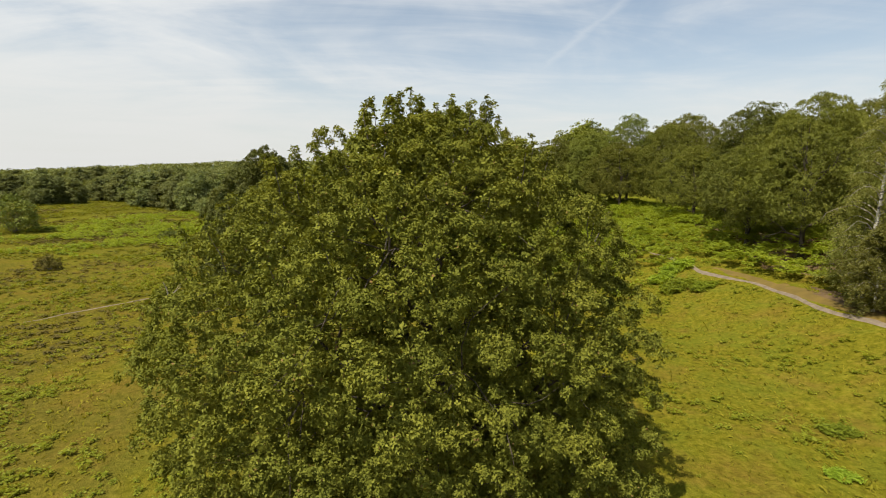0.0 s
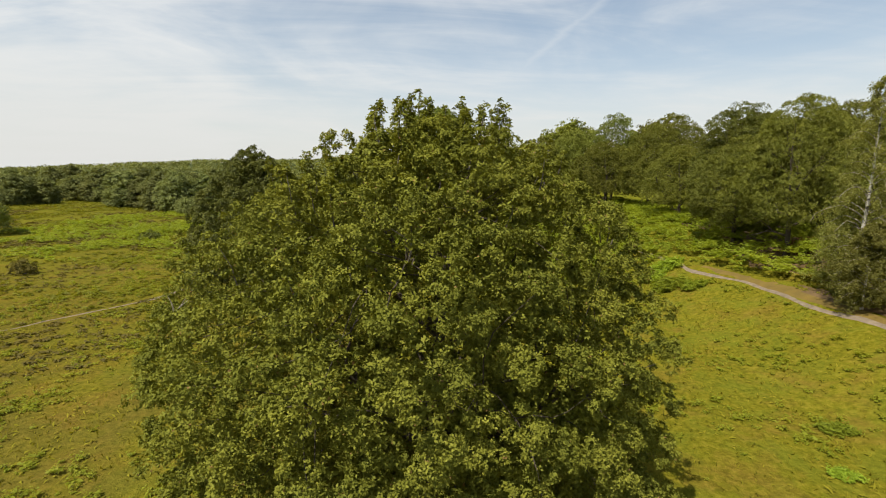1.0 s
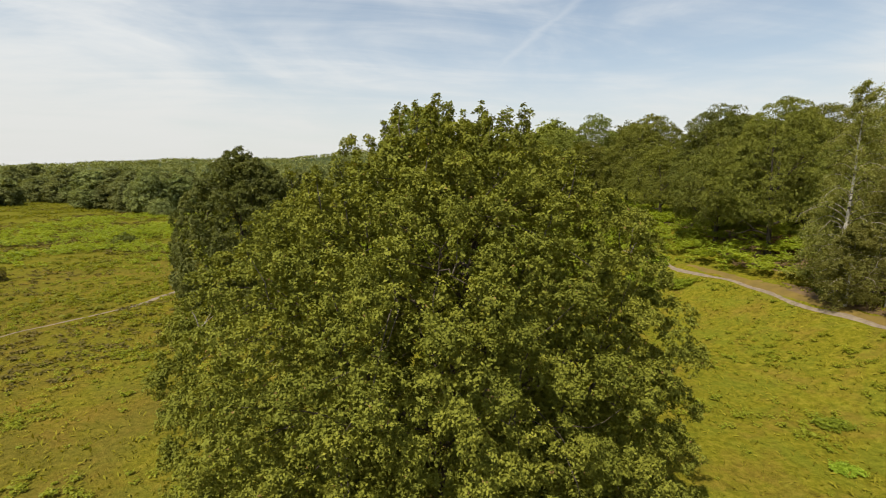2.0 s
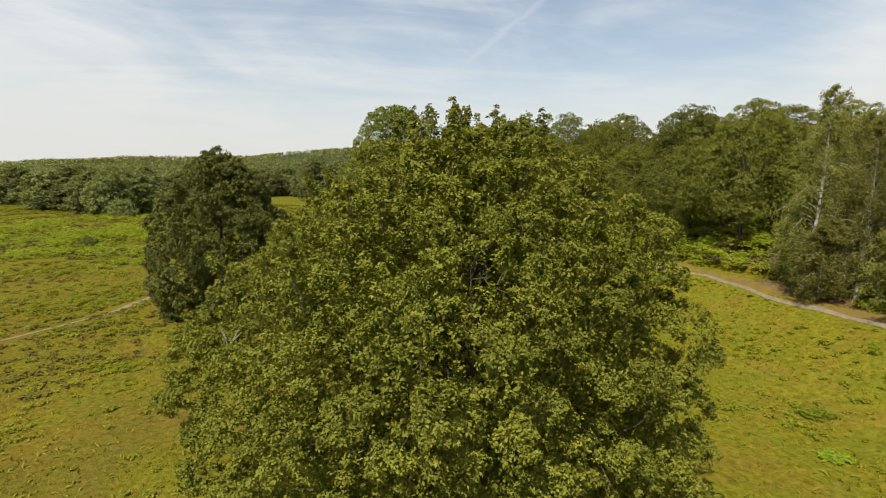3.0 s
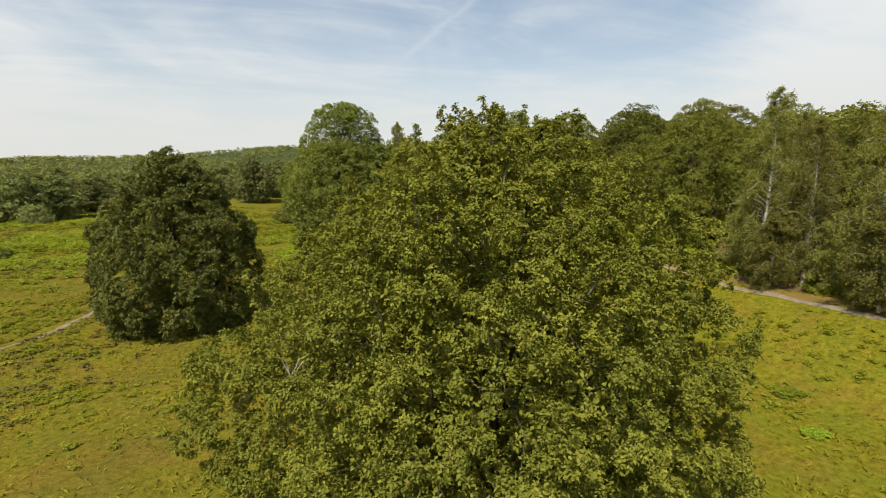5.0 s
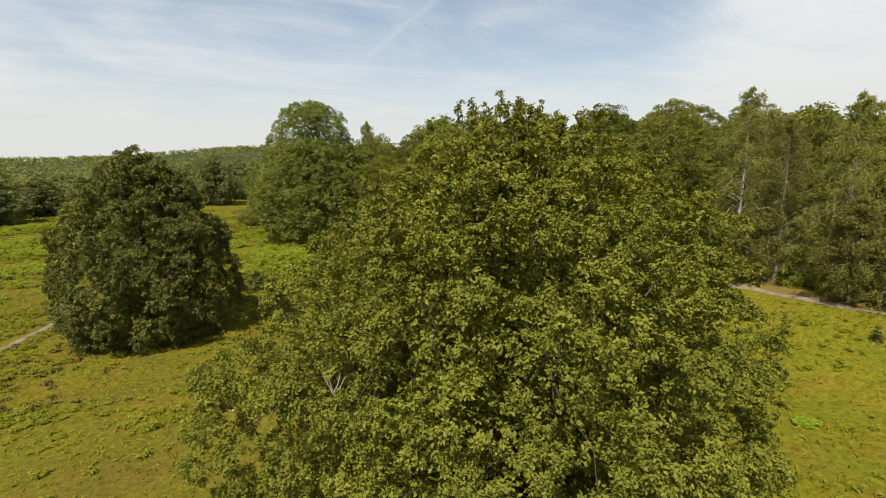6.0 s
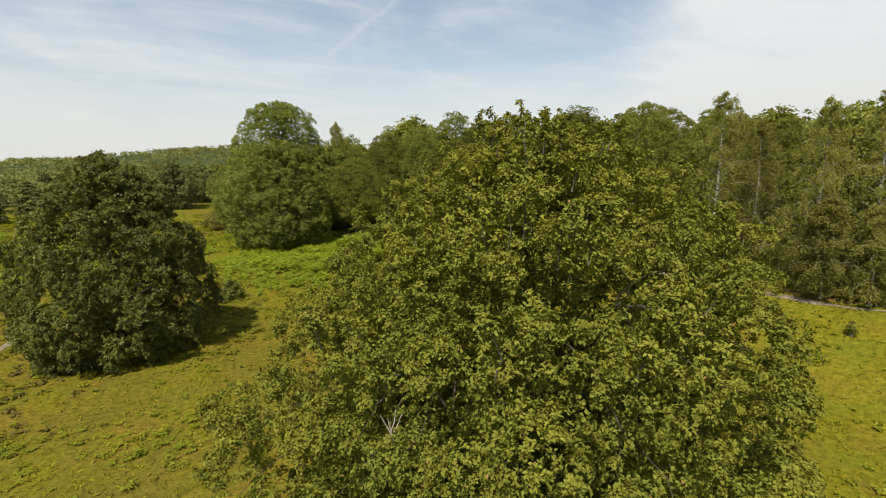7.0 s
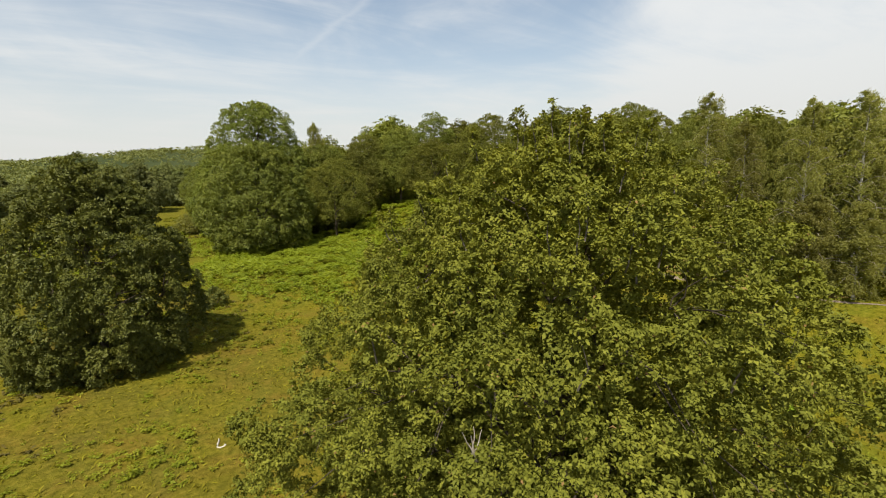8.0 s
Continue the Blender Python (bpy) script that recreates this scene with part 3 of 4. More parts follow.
# the oak that the camera rounds
def main_oak():
    rng = np.random.default_rng(11)
    root = new("oak_tree")
    profile = [(0.6, 7.2), (2.0, 7.7), (4.5, 8.1), (6.5, 8.0), (8.0, 7.0), (9.0, 6.3), (10.0, 5.6), (11.0, 4.5), (11.8, 3.3), (12.3, 2.2), (12.6, 1.2)]
    # how far the crown spreads to each side: skirt, shoulder and top
    turns = [0, 20, 140, 162, 175, 190, 209, 235, 265, 287, 300, 320, 338, 360]
    skirt = [0.98, 0.97, 0.90, 0.87, 1.00, 1.05, 1.02, 1.03, 1.00, 0.84, 0.80, 0.91, 0.99, 0.98]
    shoulder = [0.98, 0.98, 0.92, 0.86, 0.95, 1.12, 1.15, 1.19, 1.17, 1.00, 0.95, 1.04, 1.02, 0.98]
    top = [0.97, 0.97, 0.97, 0.88, 0.98, 1.06, 1.09, 1.10, 1.08, 0.97, 0.98, 1.13, 1.02, 0.97]

    def swell(a, z):
        d = math.degrees(a) % 360
        return float(np.interp(z, [6.3, 8.0, 9.2, 10.5], [np.interp(d, turns, f) for f in (skirt, shoulder, shoulder, top)]))

    slim = [(z, r * 0.74) for z, r in profile]
    trunk, limb_lines, branch_lines = scaffold(rng, slim, 15, 0.30, 0.2)
    part("trunk", raw_mesh("trunk", *tubes([trunk], 12), BARK, True), root)
    for line in limb_lines:
        part("limb", raw_mesh("limb", *tubes([line], 7), BARK, True), root)
    mids, ways = crown_boughs(rng, [(z, r - 0.6) for z, r in profile], 520, 0.92, 0.40, 0.09, 3.0, 0.05, swell)
    c, n = billows(rng, mids, ways, rng.uniform(0.42, 0.84, len(mids)), 14, 0.75, 1.0, 0.6, 0.62)
    deep_c, deep_n = crown_boughs(rng, [(z, r * 0.64) for z, r in profile], 1500, 0.30, 0.4, 0.1, 5.0, 0.4, swell)
    under_c, under_n = crown_boughs(rng, [(z, r * 0.80 - 0.2) for z, r in profile], 1300, 0.36, 0.25, 0.1, 3.0, 0.05, swell)
    v, q = tubes(branch_lines + twig_lines(rng, mids, [trunk] + limb_lines + branch_lines, 0.3), 4)
    tagged(part("twig_growth", raw_mesh("twig_growth", v, q, BARK), root, "thin grey-brown twigs"), kind="stuff")
    leaves = [sprays(rng, c, n, 0.18 * rng.uniform(0.6, 1.4, len(c)), 13, 8, 0.068, 0.85, toss=0.5), sprays(rng, deep_c, deep_n, np.full(len(deep_c), 0.5), 9, 8, 0.12), sprays(rng, under_c, under_n, np.full(len(under_c), 0.34), 8, 8, 0.095)]
    # upright shoots that stand out of the crown's top
    shoots = []
    for _ in range(26):
        a, r = rng.uniform(0, 2 * np.pi), 2.5 * math.sqrt(rng.random())
        shoots.append((math.cos(a) * r, math.sin(a) * r, 13.80 - 0.26 * r + rng.uniform(-0.45, 0.15)))
    for _ in range(64):
        z = rng.uniform(9.0, 12.9)
        a = rng.uniform(0, 2 * np.pi)
        r = np.interp(z, *np.array(profile).T) * swell(a, z)
        shoots.append((math.cos(a) * r, math.sin(a) * r, z + rng.uniform(0.30, 0.75)))
    stems = []
    for x, y, z in shoots:
        tip = np.array([x, y, z])
        foot = tip - np.array([x * 0.05, y * 0.05, rng.uniform(0.7, 1.1)]) + rng.normal(size=3) * 0.06
        stems.append((curve_line(foot, tip, rng, 0.05, 5), np.linspace(0.02, 0.006, 5)))
        knots = foot + (tip - foot) * np.linspace(0.25, 1, 9)[:, None] + rng.normal(size=(9, 3)) * 0.05
        leaves.append(sprays(rng, knots, np.tile([0, 0, 1.0], (9, 1)), np.linspace(0.17, 0.08, 9), 4, 8, 0.085, 1.0, 0.6))
    v, q = tubes(stems, 4)
    tagged(part("shoot_growth", raw_mesh("shoot_growth", v, q, TWIG), root), kind="stuff")
    part("crown", loose_quads("crown", np.concatenate(leaves), OAK_LEAF), root, "dense sunlit lobed green oak leaves")
    # bleached dead branches among the leaves
    for x, y, z, dx, dy, dz in ((-5.55, -4.75, 7.75, -0.26, 0.02, 0.66), (-5.65, -4.70, 7.85, -0.10, -0.10, 0.55)):
        foot = np.array([x, y, z])
        tip = foot + np.array([dx, dy, dz]) * 1.15
        lines = [(curve_line(foot, tip, rng, 0.06, 6), np.linspace(0.020, 0.007, 6))]
        lines.append((curve_line(foot + (tip - foot) * 0.5, tip + np.array([0.3, 0.2, -0.1]), rng, 0.06, 5), np.linspace(0.012, 0.005, 5)))
        part("dead_branch", raw_mesh("dead_branch", *tubes(lines, 5), PALE_BARK, True), root, "bare bleached dead branch")
    tagged(root, "large bushy green oak tree standing alone on heath grass", "tree")
    return place(root, -1.5, 14.5)


main_oak()

# the dark oak beyond it
dark = oak("oak_tree", 21, [(0.15, 4.3), (0.9, 5.2), (2.2, 5.9), (3.8, 6.15), (5.8, 5.9), (8.0, 5.2), (9.8, 4.0), (11.4, 2.5), (12.3, 1.3), (12.7, 0.4)], 10, 0.30, 230, 0.80, 18, 0.24, 7, 6, 0.145, DARK_LEAF, 0.12, 0.30, 13)
tagged(dark, "dense dark green oak standing alone with branches to the grass", "tree")
place(dark, -16.7, 40.2, 0, 0.845, 0.975)

DOME = [(4.3, 5.4), (5.0, 7.0), (6.2, 7.8), (8.5, 7.6), (11.0, 6.4), (13.5, 4.6), (15.0, 3.0), (15.8, 1.5), (16.2, 0.5)]
TALL = [(4.0, 4.2), (5.2, 5.4), (8.0, 5.8), (11.0, 5.0), (12.5, 4.2), (14.0, 4.6), (16.0, 4.2), (17.4, 3.0), (18.2, 1.6), (18.6, 0.5)]
wood_a = oak("oak_tree", 31, DOME, 9, 0.34, 170, 1.20, 32, 0.30, 5, 5, 0.135, WOOD_LIGHT, 0.13)
wood_b = oak("oak_tree", 32, TALL, 9, 0.3, 170, 1.10, 32, 0.28, 5, 5, 0.135, WOOD_DEEP, 0.14)
wood_c = oak("oak_tree", 33, [(3.8, 4.6), (5.0, 5.9), (7.0, 6.4), (10.0, 6.0), (13.0, 4.2), (15.0, 2.0), (15.8, 0.6)], 9, 0.3, 170, 1.15, 32, 0.28, 5, 5, 0.135, WOOD_LEAF, 0.14)
wood_d = oak("oak_tree", 34, DOME, 6, 0.34, 110, 1.6, 7, 0.7, 4, 4, 0.46, WOOD_LEAF, 0.14)
grand = oak("oak_tree", 35, [(0.8, 6.5), (3.0, 8.6), (6.0, 9.4), (9.5, 9.0), (13.0, 8.0), (15.0, 7.2), (16.5, 6.8), (18.5, 6.3), (20.6, 5.4), (22.2, 4.0), (23.2, 2.2), (23.7, 0.6)], 11, 0.45, 360, 1.15, 17, 0.36, 4, 5, 0.22, WOOD_DEEP, 0.11)
round_oak = oak("oak_tree", 36, [(2.0, 5.0), (3.0, 6.9), (5.4, 7.9), (8.0, 7.7), (11.0, 6.5), (13.5, 4.8), (15.2, 3.0), (16.0, 1.5), (16.4, 0.5)], 9, 0.36, 260, 1.05, 18, 0.32, 4, 5, 0.21, WOOD_DEEP, 0.10)
birch_a = birch("birch_tree", 41, 17.6, 3.9, 0.17, 0.16, 70, 5, 13, 0.125)
birch_b = birch("birch_tree", 42, 15.5, 4.3, 0.17, 0.15, 76, 6, 14, 0.13)
birch_c = birch("birch_tree", 43, 8.6, 2.8, 0.09, 0.07, 60, 7, 14, 0.125)
LABELS = {
    wood_a: "broad round-headed green oak at the edge of the wood",
    wood_b: "tall green oak with a tiered crown beside the wood",
    wood_d: "round-headed green oak deep in the wood",
    grand: "tall two-tiered green oak standing before the wood",
    round_oak: "low-skirted round green oak before the tall oak",
    wood_c: "full green oak among the trees of the wood",
    birch_a: "tall slender silver birch with drooping pale green foliage",
    birch_c: "young birch drooping to the ground at the wood edge",
    birch_b: "bushy silver birch with hanging grey-green twigs",
}
for ob, text in LABELS.items():
    tagged(ob, text, "tree", "trees of the wood")

place(grand, -0.2, 100.0, 0, 1.12, 1.07)
place(round_oak, -2.2, 86.0, 0, 1.04, 1.08)
place(wood_a, 41.8, 84.0, 310, 1.04, 1.04)
place(wood_b, 39.6, 61.0, 243, 0.95, 0.83)
place(wood_c, 31.6, 48.5, 42, 0.70, 0.70)
place(wood_d, 70.0, 98.0, 75, 1.3, 1.15)
place(birch_a, 26.9, 29.0, 84, 0.84, 0.84)
place(birch_c, 26.6, 20.6, 10, 0.95, 0.80)
place(birch_b, 28.0, 26.3, 151, 0.66, 0.80)
WOODS = [  # oaks at the edge: tree, x, y, turn, width, height
    (wood_a, 32.2, 41.6, 176, 0.66, 0.86), (wood_b, 40.5, 106.0, 109, 0.95, 1.05), (wood_c, 30.5, 103.5, 335, 1.0, 1.04), (wood_c, 33.6, 27.8, 17, 0.55, 0.70),
    (wood_c, -6.5, 112.0, 67, 1.02, 1.07), (round_oak, 11.6, 97.5, 134, 0.84, 1.02), (wood_a, 12.0, 91.5, 268, 0.84, 0.86), (wood_c, 23.6, 106.0, 335, 1.0, 1.06),
    (wood_a, 36.0, 68.0, 101, 0.70, 0.66), (wood_a, 41.0, 47.0, 218, 0.8, 0.86), (wood_c, 37.0, 36.0, 126, 0.72, 0.82), (wood_c, 46.0, 70.0, 34, 1.0, 0.92), (wood_a, 34.6, 94.0, 101, 0.95, 0.80),
]
WOODS += [  # deeper in
    (wood_d, 58.0, 84, 250, 1.2, 1.05), (wood_d, 52.0, 62, 90, 1.0, 0.92), (wood_d, 33.0, 116, 300, 1.2, 1.15), (wood_d, 16.0, 114, 33, 1.1, 1.15), (wood_d, 4.0, 118, 290, 1.0, 1.05),
    (wood_d, 43.0, 17, 20, 0.8, 0.74), (wood_d, 44.0, 27, 60, 0.8, 0.76), (wood_d, 54.0, 48, 111, 0.9, 0.85), (wood_d, 54.0, 116, 222, 1.3, 1.15), (wood_d, 48.0, 37, 40, 0.9, 0.80), (wood_d, 38.0, 22, 70, 0.62, 0.68),
]
WOODS += [  # birches
    (birch_b, 12.6, 107.0, 201, 1.05, 1.46), (birch_b, 28.3, 22.2, 285, 0.72, 0.86), (birch_a, 30.2, 19.6, 352, 0.78, 0.76), (birch_b, 32.5, 18.6, 59, 0.75, 0.78), (birch_b, 34.5, 33.0, 20, 0.66, 0.80),
    (birch_c, 26.2, 27.4, 80, 0.95, 0.66), (birch_c, 27.2, 18.2, 260, 0.85, 0.75), (birch_c, 28.0, 24.2, 140, 0.85, 0.70), (birch_c, 29.5, 15.6, 30, 1.0, 0.9), (birch_c, 28.4, 31.6, 200, 0.9, 0.85), (birch_b, 38.0, 14.0, 100, 0.8, 0.8),
]
for ob, x, y, turn, s, h in WOODS:
    again(ob, x, y, turn, s, h)

# far trees across the heath, their leaf colour paled and blued for haze
far_a = oak("tree", 51, [(0.6, 4.8), (3.0, 7.0), (5.0, 7.8), (8.0, 7.6), (11.0, 6.4), (13.5, 4.6), (15.8, 1.5)], 5, 0.35, 60, 2.0, 9, 0.6, 3, 4, 0.62, HAZED_LEAF, 0.14)
far_b = oak("tree", 52, [(0.5, 3.6), (4.0, 5.2), (8.0, 5.8), (12.0, 4.6), (16.0, 3.4), (18.4, 0.6)], 5, 0.3, 60, 1.8, 9, 0.6, 3, 4, 0.62, HAZED_LEAF, 0.18)
far_c = oak("tree", 53, [(0.5, 2.5), (3, 3.6), (8, 3.4), (12, 2.2), (15, 0.6)], 5, 0.3, 44, 1.4, 9, 0.5, 3, 4, 0.55, HAZED_LEAF, 0.16)
for ob in (far_a, far_b, far_c):
    tagged(ob, "hazy green tree in the belt beyond the heath", "tree", "trees beyond the heath")
place(far_a, -70, 127, 0, 0.62, 0.66)
place(far_b, -77, 132, 0, 0.85, 0.56)
place(far_c, -73, 134, 0, 1.1, 0.70)
again(far_a, -81, 138, 130, 0.60, 0.62)
again(far_b, -66, 133, 40, 0.75, 0.52)
rng = np.random.default_rng(77)
BELT = [(-175, 150), (-141, 156), (-120, 162), (-98, 150), (-86, 158), (-66, 190), (-40, 228), (-18, 228), (2, 190)]
bx, by = np.array(BELT, float).T
for row in range(4):
    for k in range(34):
        u = (k + rng.uniform(0.1, 0.9)) / 34 * (len(BELT) - 1)
        x, y = np.interp(u, range(len(BELT)), bx), np.interp(u, range(len(BELT)), by)
        stretch = 1 + row * 0.17 + 0.10 * math.sin(k * 0.9 + row * 2.1) + rng.normal() * 0.03
        x, y = x * stretch, y * stretch
        again((far_a, far_b, far_c)[rng.integers(3)], x, y, rng.uniform(0, 360), rng.uniform(0.65, 1.0), rng.uniform(0.40, 0.60) * (1 + 0.60 * smooth(-75, -40, x)) + 0.03 * row)


# woods beyond the valley and along the skyline, haze put into their leaf colour
def far_woods():
    rng = np.random.default_rng(91)
    rows = []
    for _ in range(9000):
        az = radians(rng.uniform(-54, 20))
        pick = rng.random()
        r = rng.uniform(230, 520) if pick < 0.42 else rng.uniform(520, 1250) if pick < 0.72 else rng.uniform(1250, 2150)
        x, y = r * math.sin(az), r * math.cos(az)
        if noise.noise(Vector((x * 0.006, y * 0.006, 3.1))) < (-0.30 if r < 520 else -0.08):
            continue
        rows.append((x, y, r))
    c = np.array(rows)
    tall = rng.uniform(6.5, 10.5, len(c)) * (1 + 0.4 * smooth(1100, 1500, c[:, 2]))
    base = np.column_stack([c[:, 0], c[:, 1], ground_z(c[:, 0], c[:, 1]) + tall * 0.2])
    out = np.tile([0, 0, 1.0], (len(c), 1))
    q = []
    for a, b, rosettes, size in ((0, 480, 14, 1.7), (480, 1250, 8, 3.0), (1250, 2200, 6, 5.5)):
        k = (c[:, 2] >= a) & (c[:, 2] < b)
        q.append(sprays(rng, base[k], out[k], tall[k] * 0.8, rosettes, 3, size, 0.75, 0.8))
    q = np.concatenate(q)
    tagged(new("far_woods", loose_quads("far_woods", q, HAZED_LEAF)), "hazy distant woods and hedgerows on the low hills", "woods", kind="stuff")


far_woods()


# ------------------------------------------------------------------ low plants
def ferns(rng, x, y, size, fronds, pinnae, wide=0.30, rise=0.9, lift=0.0):
    """Arching fronds set with pinnae, a tuft at each place."""
    n = len(x)
    z = ground_z(x, y) - 0.02 + lift
    a = rng.uniform(0, 2 * np.pi, (n, fronds))
    L = size[:, None] * rng.uniform(0.7, 1.2, (n, fronds))
    lean_out = rng.uniform(0.45, 1.0, (n, fronds))
    s = np.linspace(0.22, 1.0, pinnae)
    reach = L[..., None] * lean_out[..., None] * s
    high = L[..., None] * rise * (s * 1.25 - 0.62 * s**2 * (0.6 + lean_out[..., None]))
    px = x[:, None, None] + np.cos(a)[..., None] * reach
    py = y[:, None, None] + np.sin(a)[..., None] * reach
    pos = np.stack([px, py, z[:, None, None] + np.maximum(high, 0.01)], -1)
    ahead = np.stack([np.cos(a), np.sin(a), np.zeros_like(a)], -1)[:, :, None]
    side = np.stack([-np.sin(a), np.cos(a), np.zeros_like(a)], -1)[:, :, None]
    out = []
    long = (L[..., None] * wide * (1.15 - s)).reshape(-1)
    for sign in (-1, 1):
        way = unit(side * sign + 0.45 * ahead + 0.12 * rng.normal(size=pos.shape)).reshape(-1, 3)
        face = unit(np.array([0, 0, 1.0]) + 0.35 * rng.normal(size=pos.shape)).reshape(-1, 3)
        out.append(kites(pos.reshape(-1, 3), way, face, long, long * 0.42 + 0.02, 0.15))
    return np.concatenate(out)


def scatter(rng, count, x0, x1, y0, y1, keep):
    """Random places in a rectangle, kept by a chance that depends on the place."""
    x, y = rng.uniform(x0, x1, count), rng.uniform(y0, y1, count)
    k = np.array([keep(a, b) for a, b in zip(x, y)]) > rng.random(count)
    return x[k], y[k]


def blotch(x, y, f, s):
    return 0.5 + 0.5 * noise.noise(Vector((x * f, y * f, s)))


def off_track(x, y):
    if -0.6 < x - footpath_x(y) < 1.5 and y < 44:
        return False
    if abs(x - np.interp(y, [17, 33.5, 45.4, 62], [-44, -29.2, -24.4, -25])) < 0.7:
        return False
    return True


def in_bracken(x, y):
    """How thick the bracken stands."""
    edge = footpath_x(y) + 1.0 + 0.6 * smooth(42, 30, y) if y > 28 else footpath_x(y) + 2.2
    right = smooth(edge, edge + 1.2, x) * smooth(31.5, 35, y) + smooth(15, 20, x) * smooth(47, 52, y)
    back = smooth(38 + 0.9 * max(0, 4 - x), 50 + 0.9 * max(0, 4 - x), y) * smooth(-13, -5, x) * (1 - smooth(16, 20, x))
    west = smooth(58, 80, y) * (1 - smooth(-30, -22, x)) * (1 if blotch(x, y, 0.05, 4.0) > 0.52 else 0.06) * 0.32
    far = smooth(54, 66, y) * (1 - smooth(-10, -3, x)) * smooth(0.40, 0.55, blotch(x, y, 0.09, 14.0)) * 0.45
    corner = smooth(26.9, 28.2, x) * (1 - smooth(24, 26, y)) * 0.9
    return min(1.0, right + back * (0.4 + 0.6 * (blotch(x, y, 0.06, 9.0) > 0.36)) + west + corner + far)


def low_plants():
    rng = np.random.default_rng(5)
    # bracken in thick stands
    x, y = scatter(rng, 30000, -75, 46, 18, 124, lambda a, b: in_bracken(a, b) * (0.8 if b < 90 else 0.5) * off_track(a, b))
    thick = np.array([in_bracken(a, b) for a, b in zip(x, y)])
    lump = np.array([blotch(a, b, 0.30, 12.0) * 0.7 + blotch(a, b, 0.9, 13.0) * 0.3 for a, b in zip(x, y)])
    lift = smooth(0.3, 0.9, thick) * (0.25 + 0.75 * smooth(0.30, 0.70, lump)) * np.where((x > 15) & (y > 30), 1.4, 0.95) * rng.uniform(0.8, 1.0, len(x))
    q = ferns(rng, x, y, rng.uniform(0.65, 1.1, len(x)) * (0.75 + 0.65 * lump), 5, 4, 0.52, 1.15, lift)
    tagged(new("bracken", loose_quads("bracken", q, BRACKEN)), "thick bright green bracken in front of the wood", "bracken", kind="stuff")
    # young bracken tufts in the turf
    def tuft_chance(a, b):
        if math.hypot(a + 1.7, b - 15) < 7.0:
            return 0
        v = blotch(a, b, 0.17, 1.0) * 0.65 + blotch(a, b, 0.6, 2.0) * 0.35
        return (smooth(0.46, 0.66, v) * (0.9 if a < 0 else 0.45) + 0.05) * off_track(a, b)
    x, y = scatter(rng, 27000, -42, 34, 8, 66, tuft_chance)
    q = ferns(rng, x, y, rng.uniform(0.16, 0.44, len(x)) * rng.uniform(0.6, 1.3, len(x)), 6, 3, 0.52, 1.3)
    tagged(new("bracken_tufts", loose_quads("bracken_tufts", q, TUFT)), "small green bracken tufts scattered in short turf", "bracken", kind="stuff")
    # heather on the open heath
    def heath_chance(a, b):
        return smooth(0.50, 0.62, blotch(a, b, 0.06, 7.0) * 0.7 + blotch(a, b, 0.35, 8.0) * 0.3) * smooth(-4, -24, a) * off_track(a, b)
    x, y = scatter(rng, 22000, -110, 0, 24, 140, lambda a, b: heath_chance(a, b))
    q = ferns(rng, x, y, rng.uniform(0.25, 0.6, len(x)) * (1 + smooth(40, 90, y)), 5, 2, 0.6, 1.1)
    tagged(new("heather", loose_quads("heather", q, HEATHER)), "low brown-green heather in patches on the heath", "heather", kind="stuff")
    x, y = scatter(rng, 24000, -140, -6, 34, 168, lambda a, b: smooth(0.40, 0.62, blotch(a, b, 0.11, 21.0) * 0.7 + blotch(a, b, 0.4, 22.0) * 0.3) * off_track(a, b) * (math.hypot(a + 17.3, b - 41) > 6.5))
    q = ferns(rng, x, y, rng.uniform(0.35, 0.8, len(x)) * (1 + 0.5 * smooth(60, 90, y)), 5, 2, 0.62, 1.1)
    tagged(new("heath_scrub", loose_quads("heath_scrub", q, TUFT)), "rough green scrub and bracken across the heath", "scrub", kind="stuff")
    # grass blades
    x, y = scatter(rng, 42000, -34, 34, 9, 52, lambda a, b: (0.25 + 0.75 * smooth(0.42, 0.6, blotch(a, b, 0.45, 5.0))) * off_track(a, b))
    n = len(x)
    base = np.column_stack([x, y, ground_z(x, y) - 0.01])
    way = unit(np.column_stack([rng.normal(size=(n, 2)) * 0.75, np.full(n, 0.8)]))
    face = unit(np.column_stack([rng.normal(size=(n, 2)), np.full(n, 1.0)]))
    L = rng.uniform(0.10, 0.30, n)
    tagged(new("grass", loose_quads("grass", kites(base, way, face, L, L * 0.30, 0.4), GRASS)), "rough yellow-green grass with dry blades", "grass", kind="stuff")


low_plants()


def shrub(name, seed, wide, tall, leaf, size=0.16, boughs=46):
    rng = np.random.default_rng(seed)
    root = new(name)
    c, n = crown_boughs(rng, [(0.12 * tall, 0.75 * wide), (0.4 * tall, wide), (0.75 * tall, 0.75 * wide), (tall, 0.2 * wide)], boughs, 0.12 * wide, 0.1 * wide, 0.22, seed, 0.2)
    lines = [(curve_line((rng.normal() * 0.05, rng.normal() * 0.05, -0.05), p * 0.9, rng, 0.06, 5), np.linspace(0.03, 0.008, 5)) for p in c[::4]]
    tagged(part("stem_growth", raw_mesh("stem_growth", *tubes(lines, 4), TWIG), root), kind="stuff")
    part("foliage", loose_quads("foliage", sprays(rng, c, n, np.full(len(c), 0.26 * wide), 7, 6, size), leaf), root)
    return root


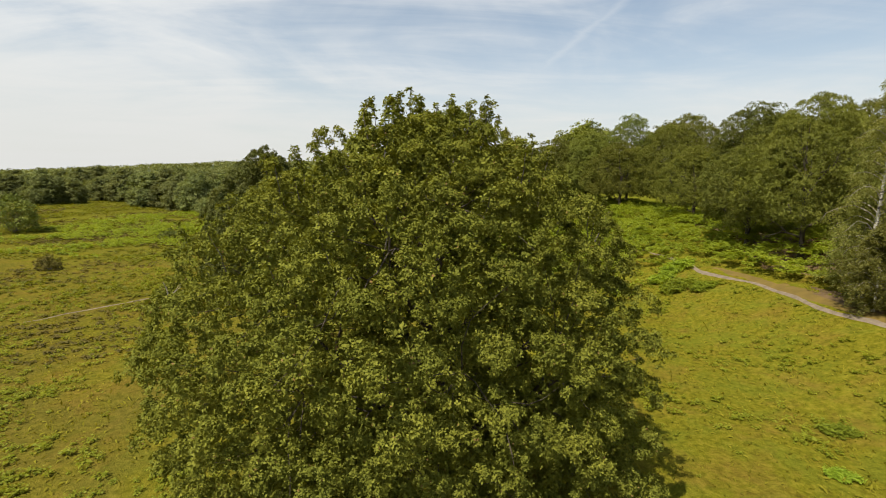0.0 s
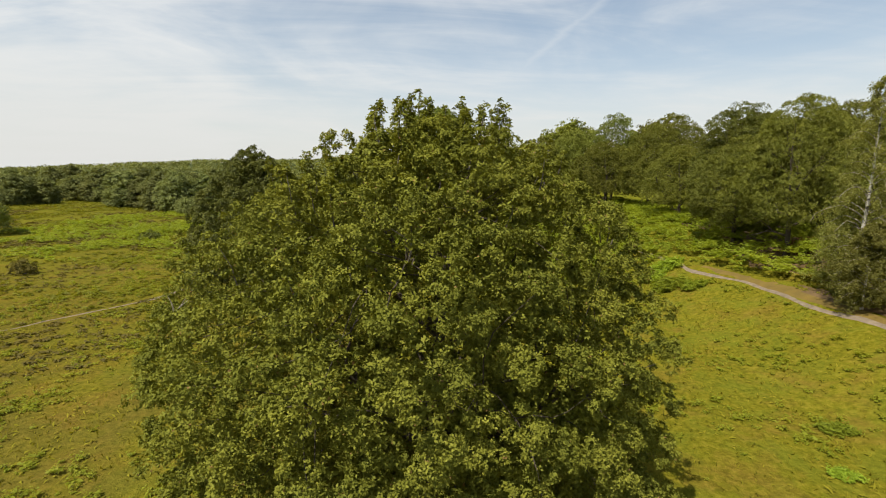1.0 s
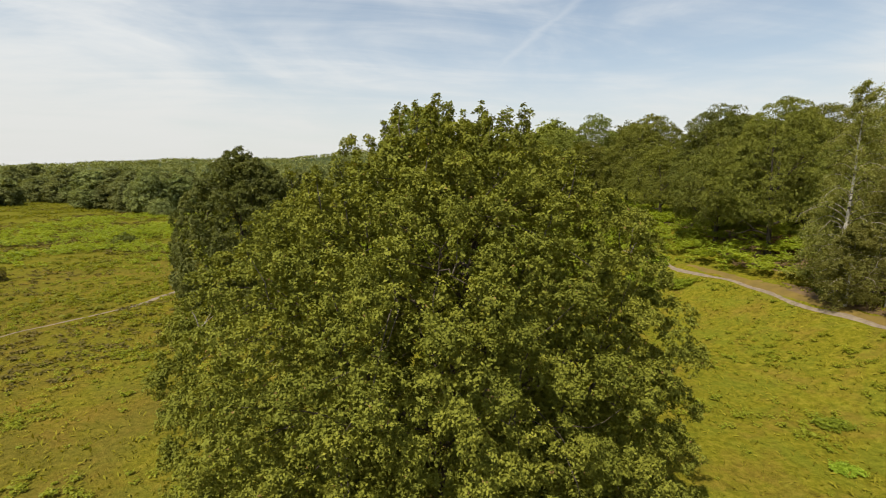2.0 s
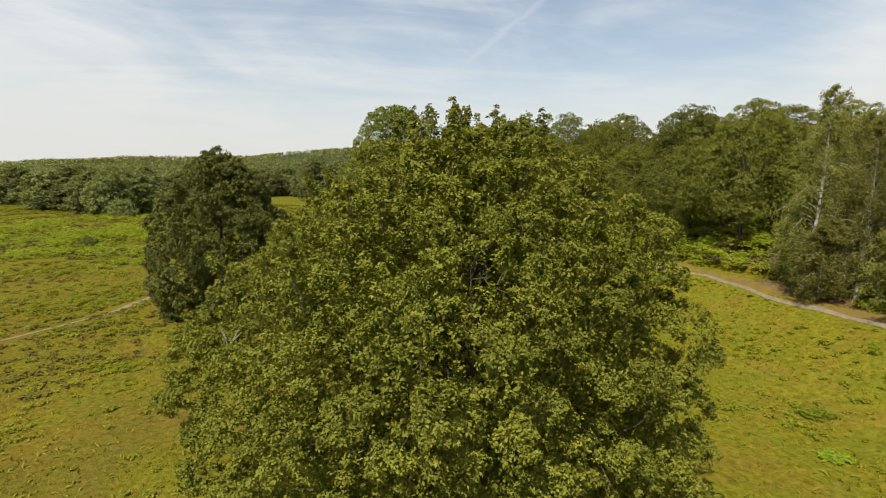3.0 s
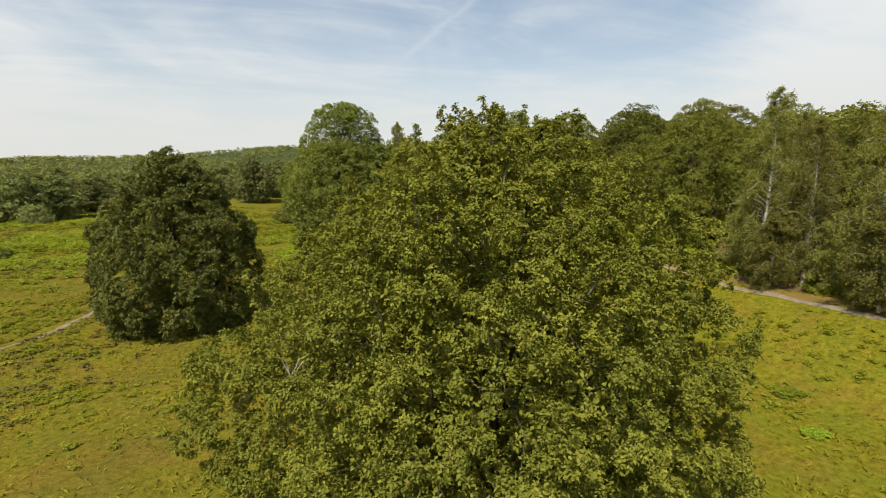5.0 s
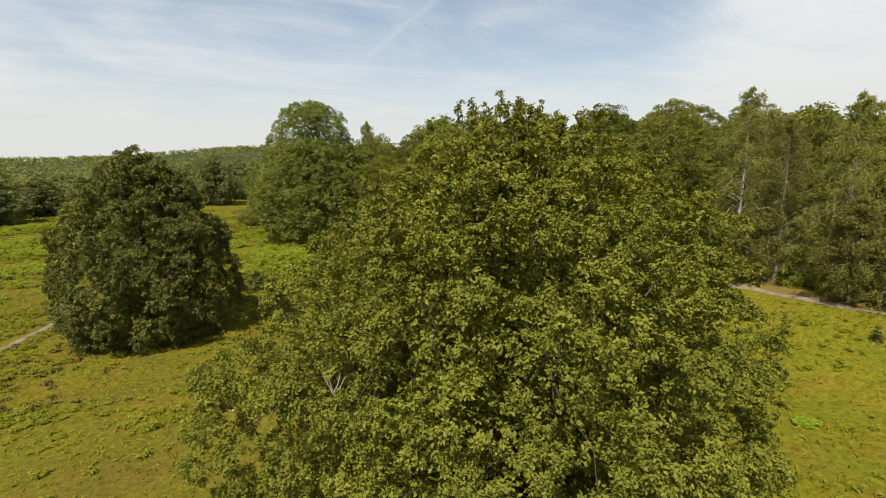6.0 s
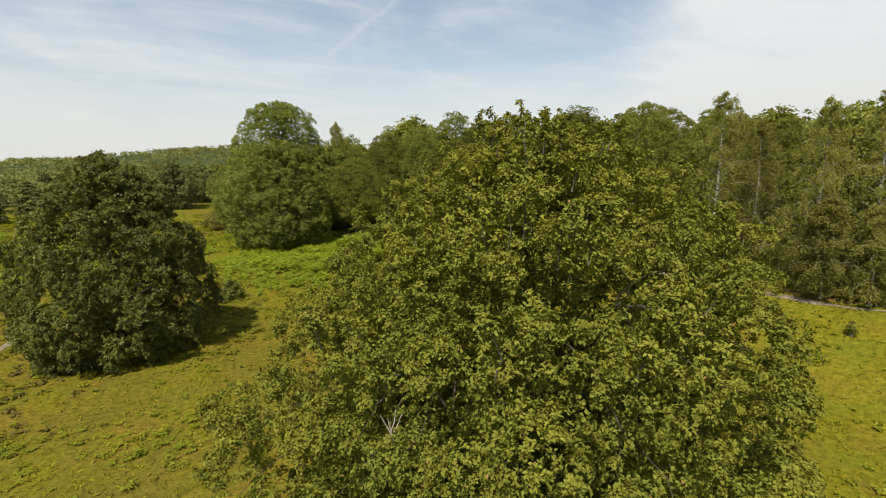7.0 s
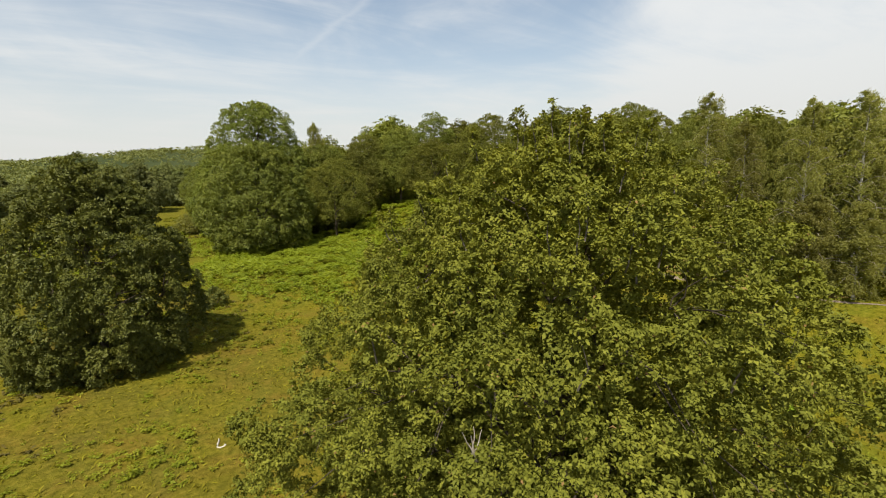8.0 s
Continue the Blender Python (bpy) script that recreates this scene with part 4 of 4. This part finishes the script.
SHRUBS = [  # x, y, width, height, leaf, label
    (-10.3, 51.0, 1.3, 1.5, DARK_LEAF, "dark green bush beside the lone dark oak"),
    (-45.0, 49.0, 1.1, 1.4, HEATHER, "rounded grey-green gorse bush on the heath"),
    (-47.0, 74.5, 1.5, 1.3, DARK_LEAF, "low dark gorse bush on the open heath"),
    (23.2, 17.2, 0.24, 0.9, BIRCH_LEAF, "thin green sapling standing in the grass"),
    (-13.5, 122.0, 2.6, 4.2, BIRCH_LEAF, "small pale bushy tree in the bracken"),
    (-76.0, 78.0, 3.4, 6.2, WOOD_DEEP, "dark bushy small tree on the heath"),
    (33.6, 41.0, 1.2, 1.4, RUSSET, "russet-brown dead bush under the trees"),
    (-64.0, 120.0, 2.6, 4.0, HAZED_LEAF, "rounded pale green bush on the heath"),
    (27.8, 30.2, 0.9, 0.9, WOOD_LEAF, "green bramble at the foot of the birch"),
]
for k, (x, y, w, h, leaf, text) in enumerate(SHRUBS):
    place(tagged(shrub("bush" if w > 0.6 else "sapling", 100 + k, w, h, leaf, 0.10 + 0.05 * w, 16 if w < 0.6 else 60 if w < 2 else 170), text, "bush" if w > 0.6 else "sapling"), x, y)


def fern_clump(x, y, wide, size, seed):
    """A spreading clump of bracken."""
    rng = np.random.default_rng(seed)
    n = int(26 * wide * wide / size) + 8
    a, r = rng.uniform(0, 2 * np.pi, n), wide * np.sqrt(rng.random(n))
    px, py = x + np.cos(a) * r, y + 0.75 * np.sin(a) * r
    q = ferns(rng, px, py, size * rng.uniform(0.7, 1.2, n), 7, 4, 0.5, 1.2) - np.array([x, y, float(ground_z(x, y))])
    root = new("bracken_clump")
    part("fronds", loose_quads("fronds", q, BRACKEN), root)
    root.location = (x, y, float(ground_z(x, y)))
    return tagged(root, "spreading bright green bracken clump in the grass", "bracken", "bracken clumps in the grass")


for k, (x, y, w, z) in enumerate([(17.0, 18.4, 0.75, 0.42), (14.6, 15.3, 0.5, 0.34), (20.9, 41.2, 1.3, 0.9), (22.3, 39.2, 0.9, 0.7), (23.2, 46.0, 1.4, 0.9), (21.0, 44.5, 1.1, 0.8), (28.2, 24.8, 1.2, 0.7), (28.6, 21.4, 1.1, 0.7)]):
    fern_clump(x, y, w, z, 300 + k)


# a bleached stick in the turf
def stick():
    rng = np.random.default_rng(8)
    pts = np.array([(0.02, 0.80, 0.05), (0.03, 0.55, 0.09), (-0.04, 0.30, 0.08), (-0.06, 0.10, 0.05), (0.06, 0.0, 0.04), (0.22, 0.03, 0.05), (0.27, 0.10, 0.09)])
    fine = np.column_stack([np.interp(np.linspace(0, 6, 25), range(7), pts[:, k]) for k in range(3)])
    fine[1:-1] = (fine[:-2] + fine[1:-1] * 2 + fine[2:]) / 4
    ob = new("stick", raw_mesh("stick", *tubes([(fine, np.linspace(0.028, 0.050, 25))], 7), STICK, True))
    return place(tagged(ob, "bleached curved dead stick lying in turf", "stick"), -10.6, 25.9)


stick()
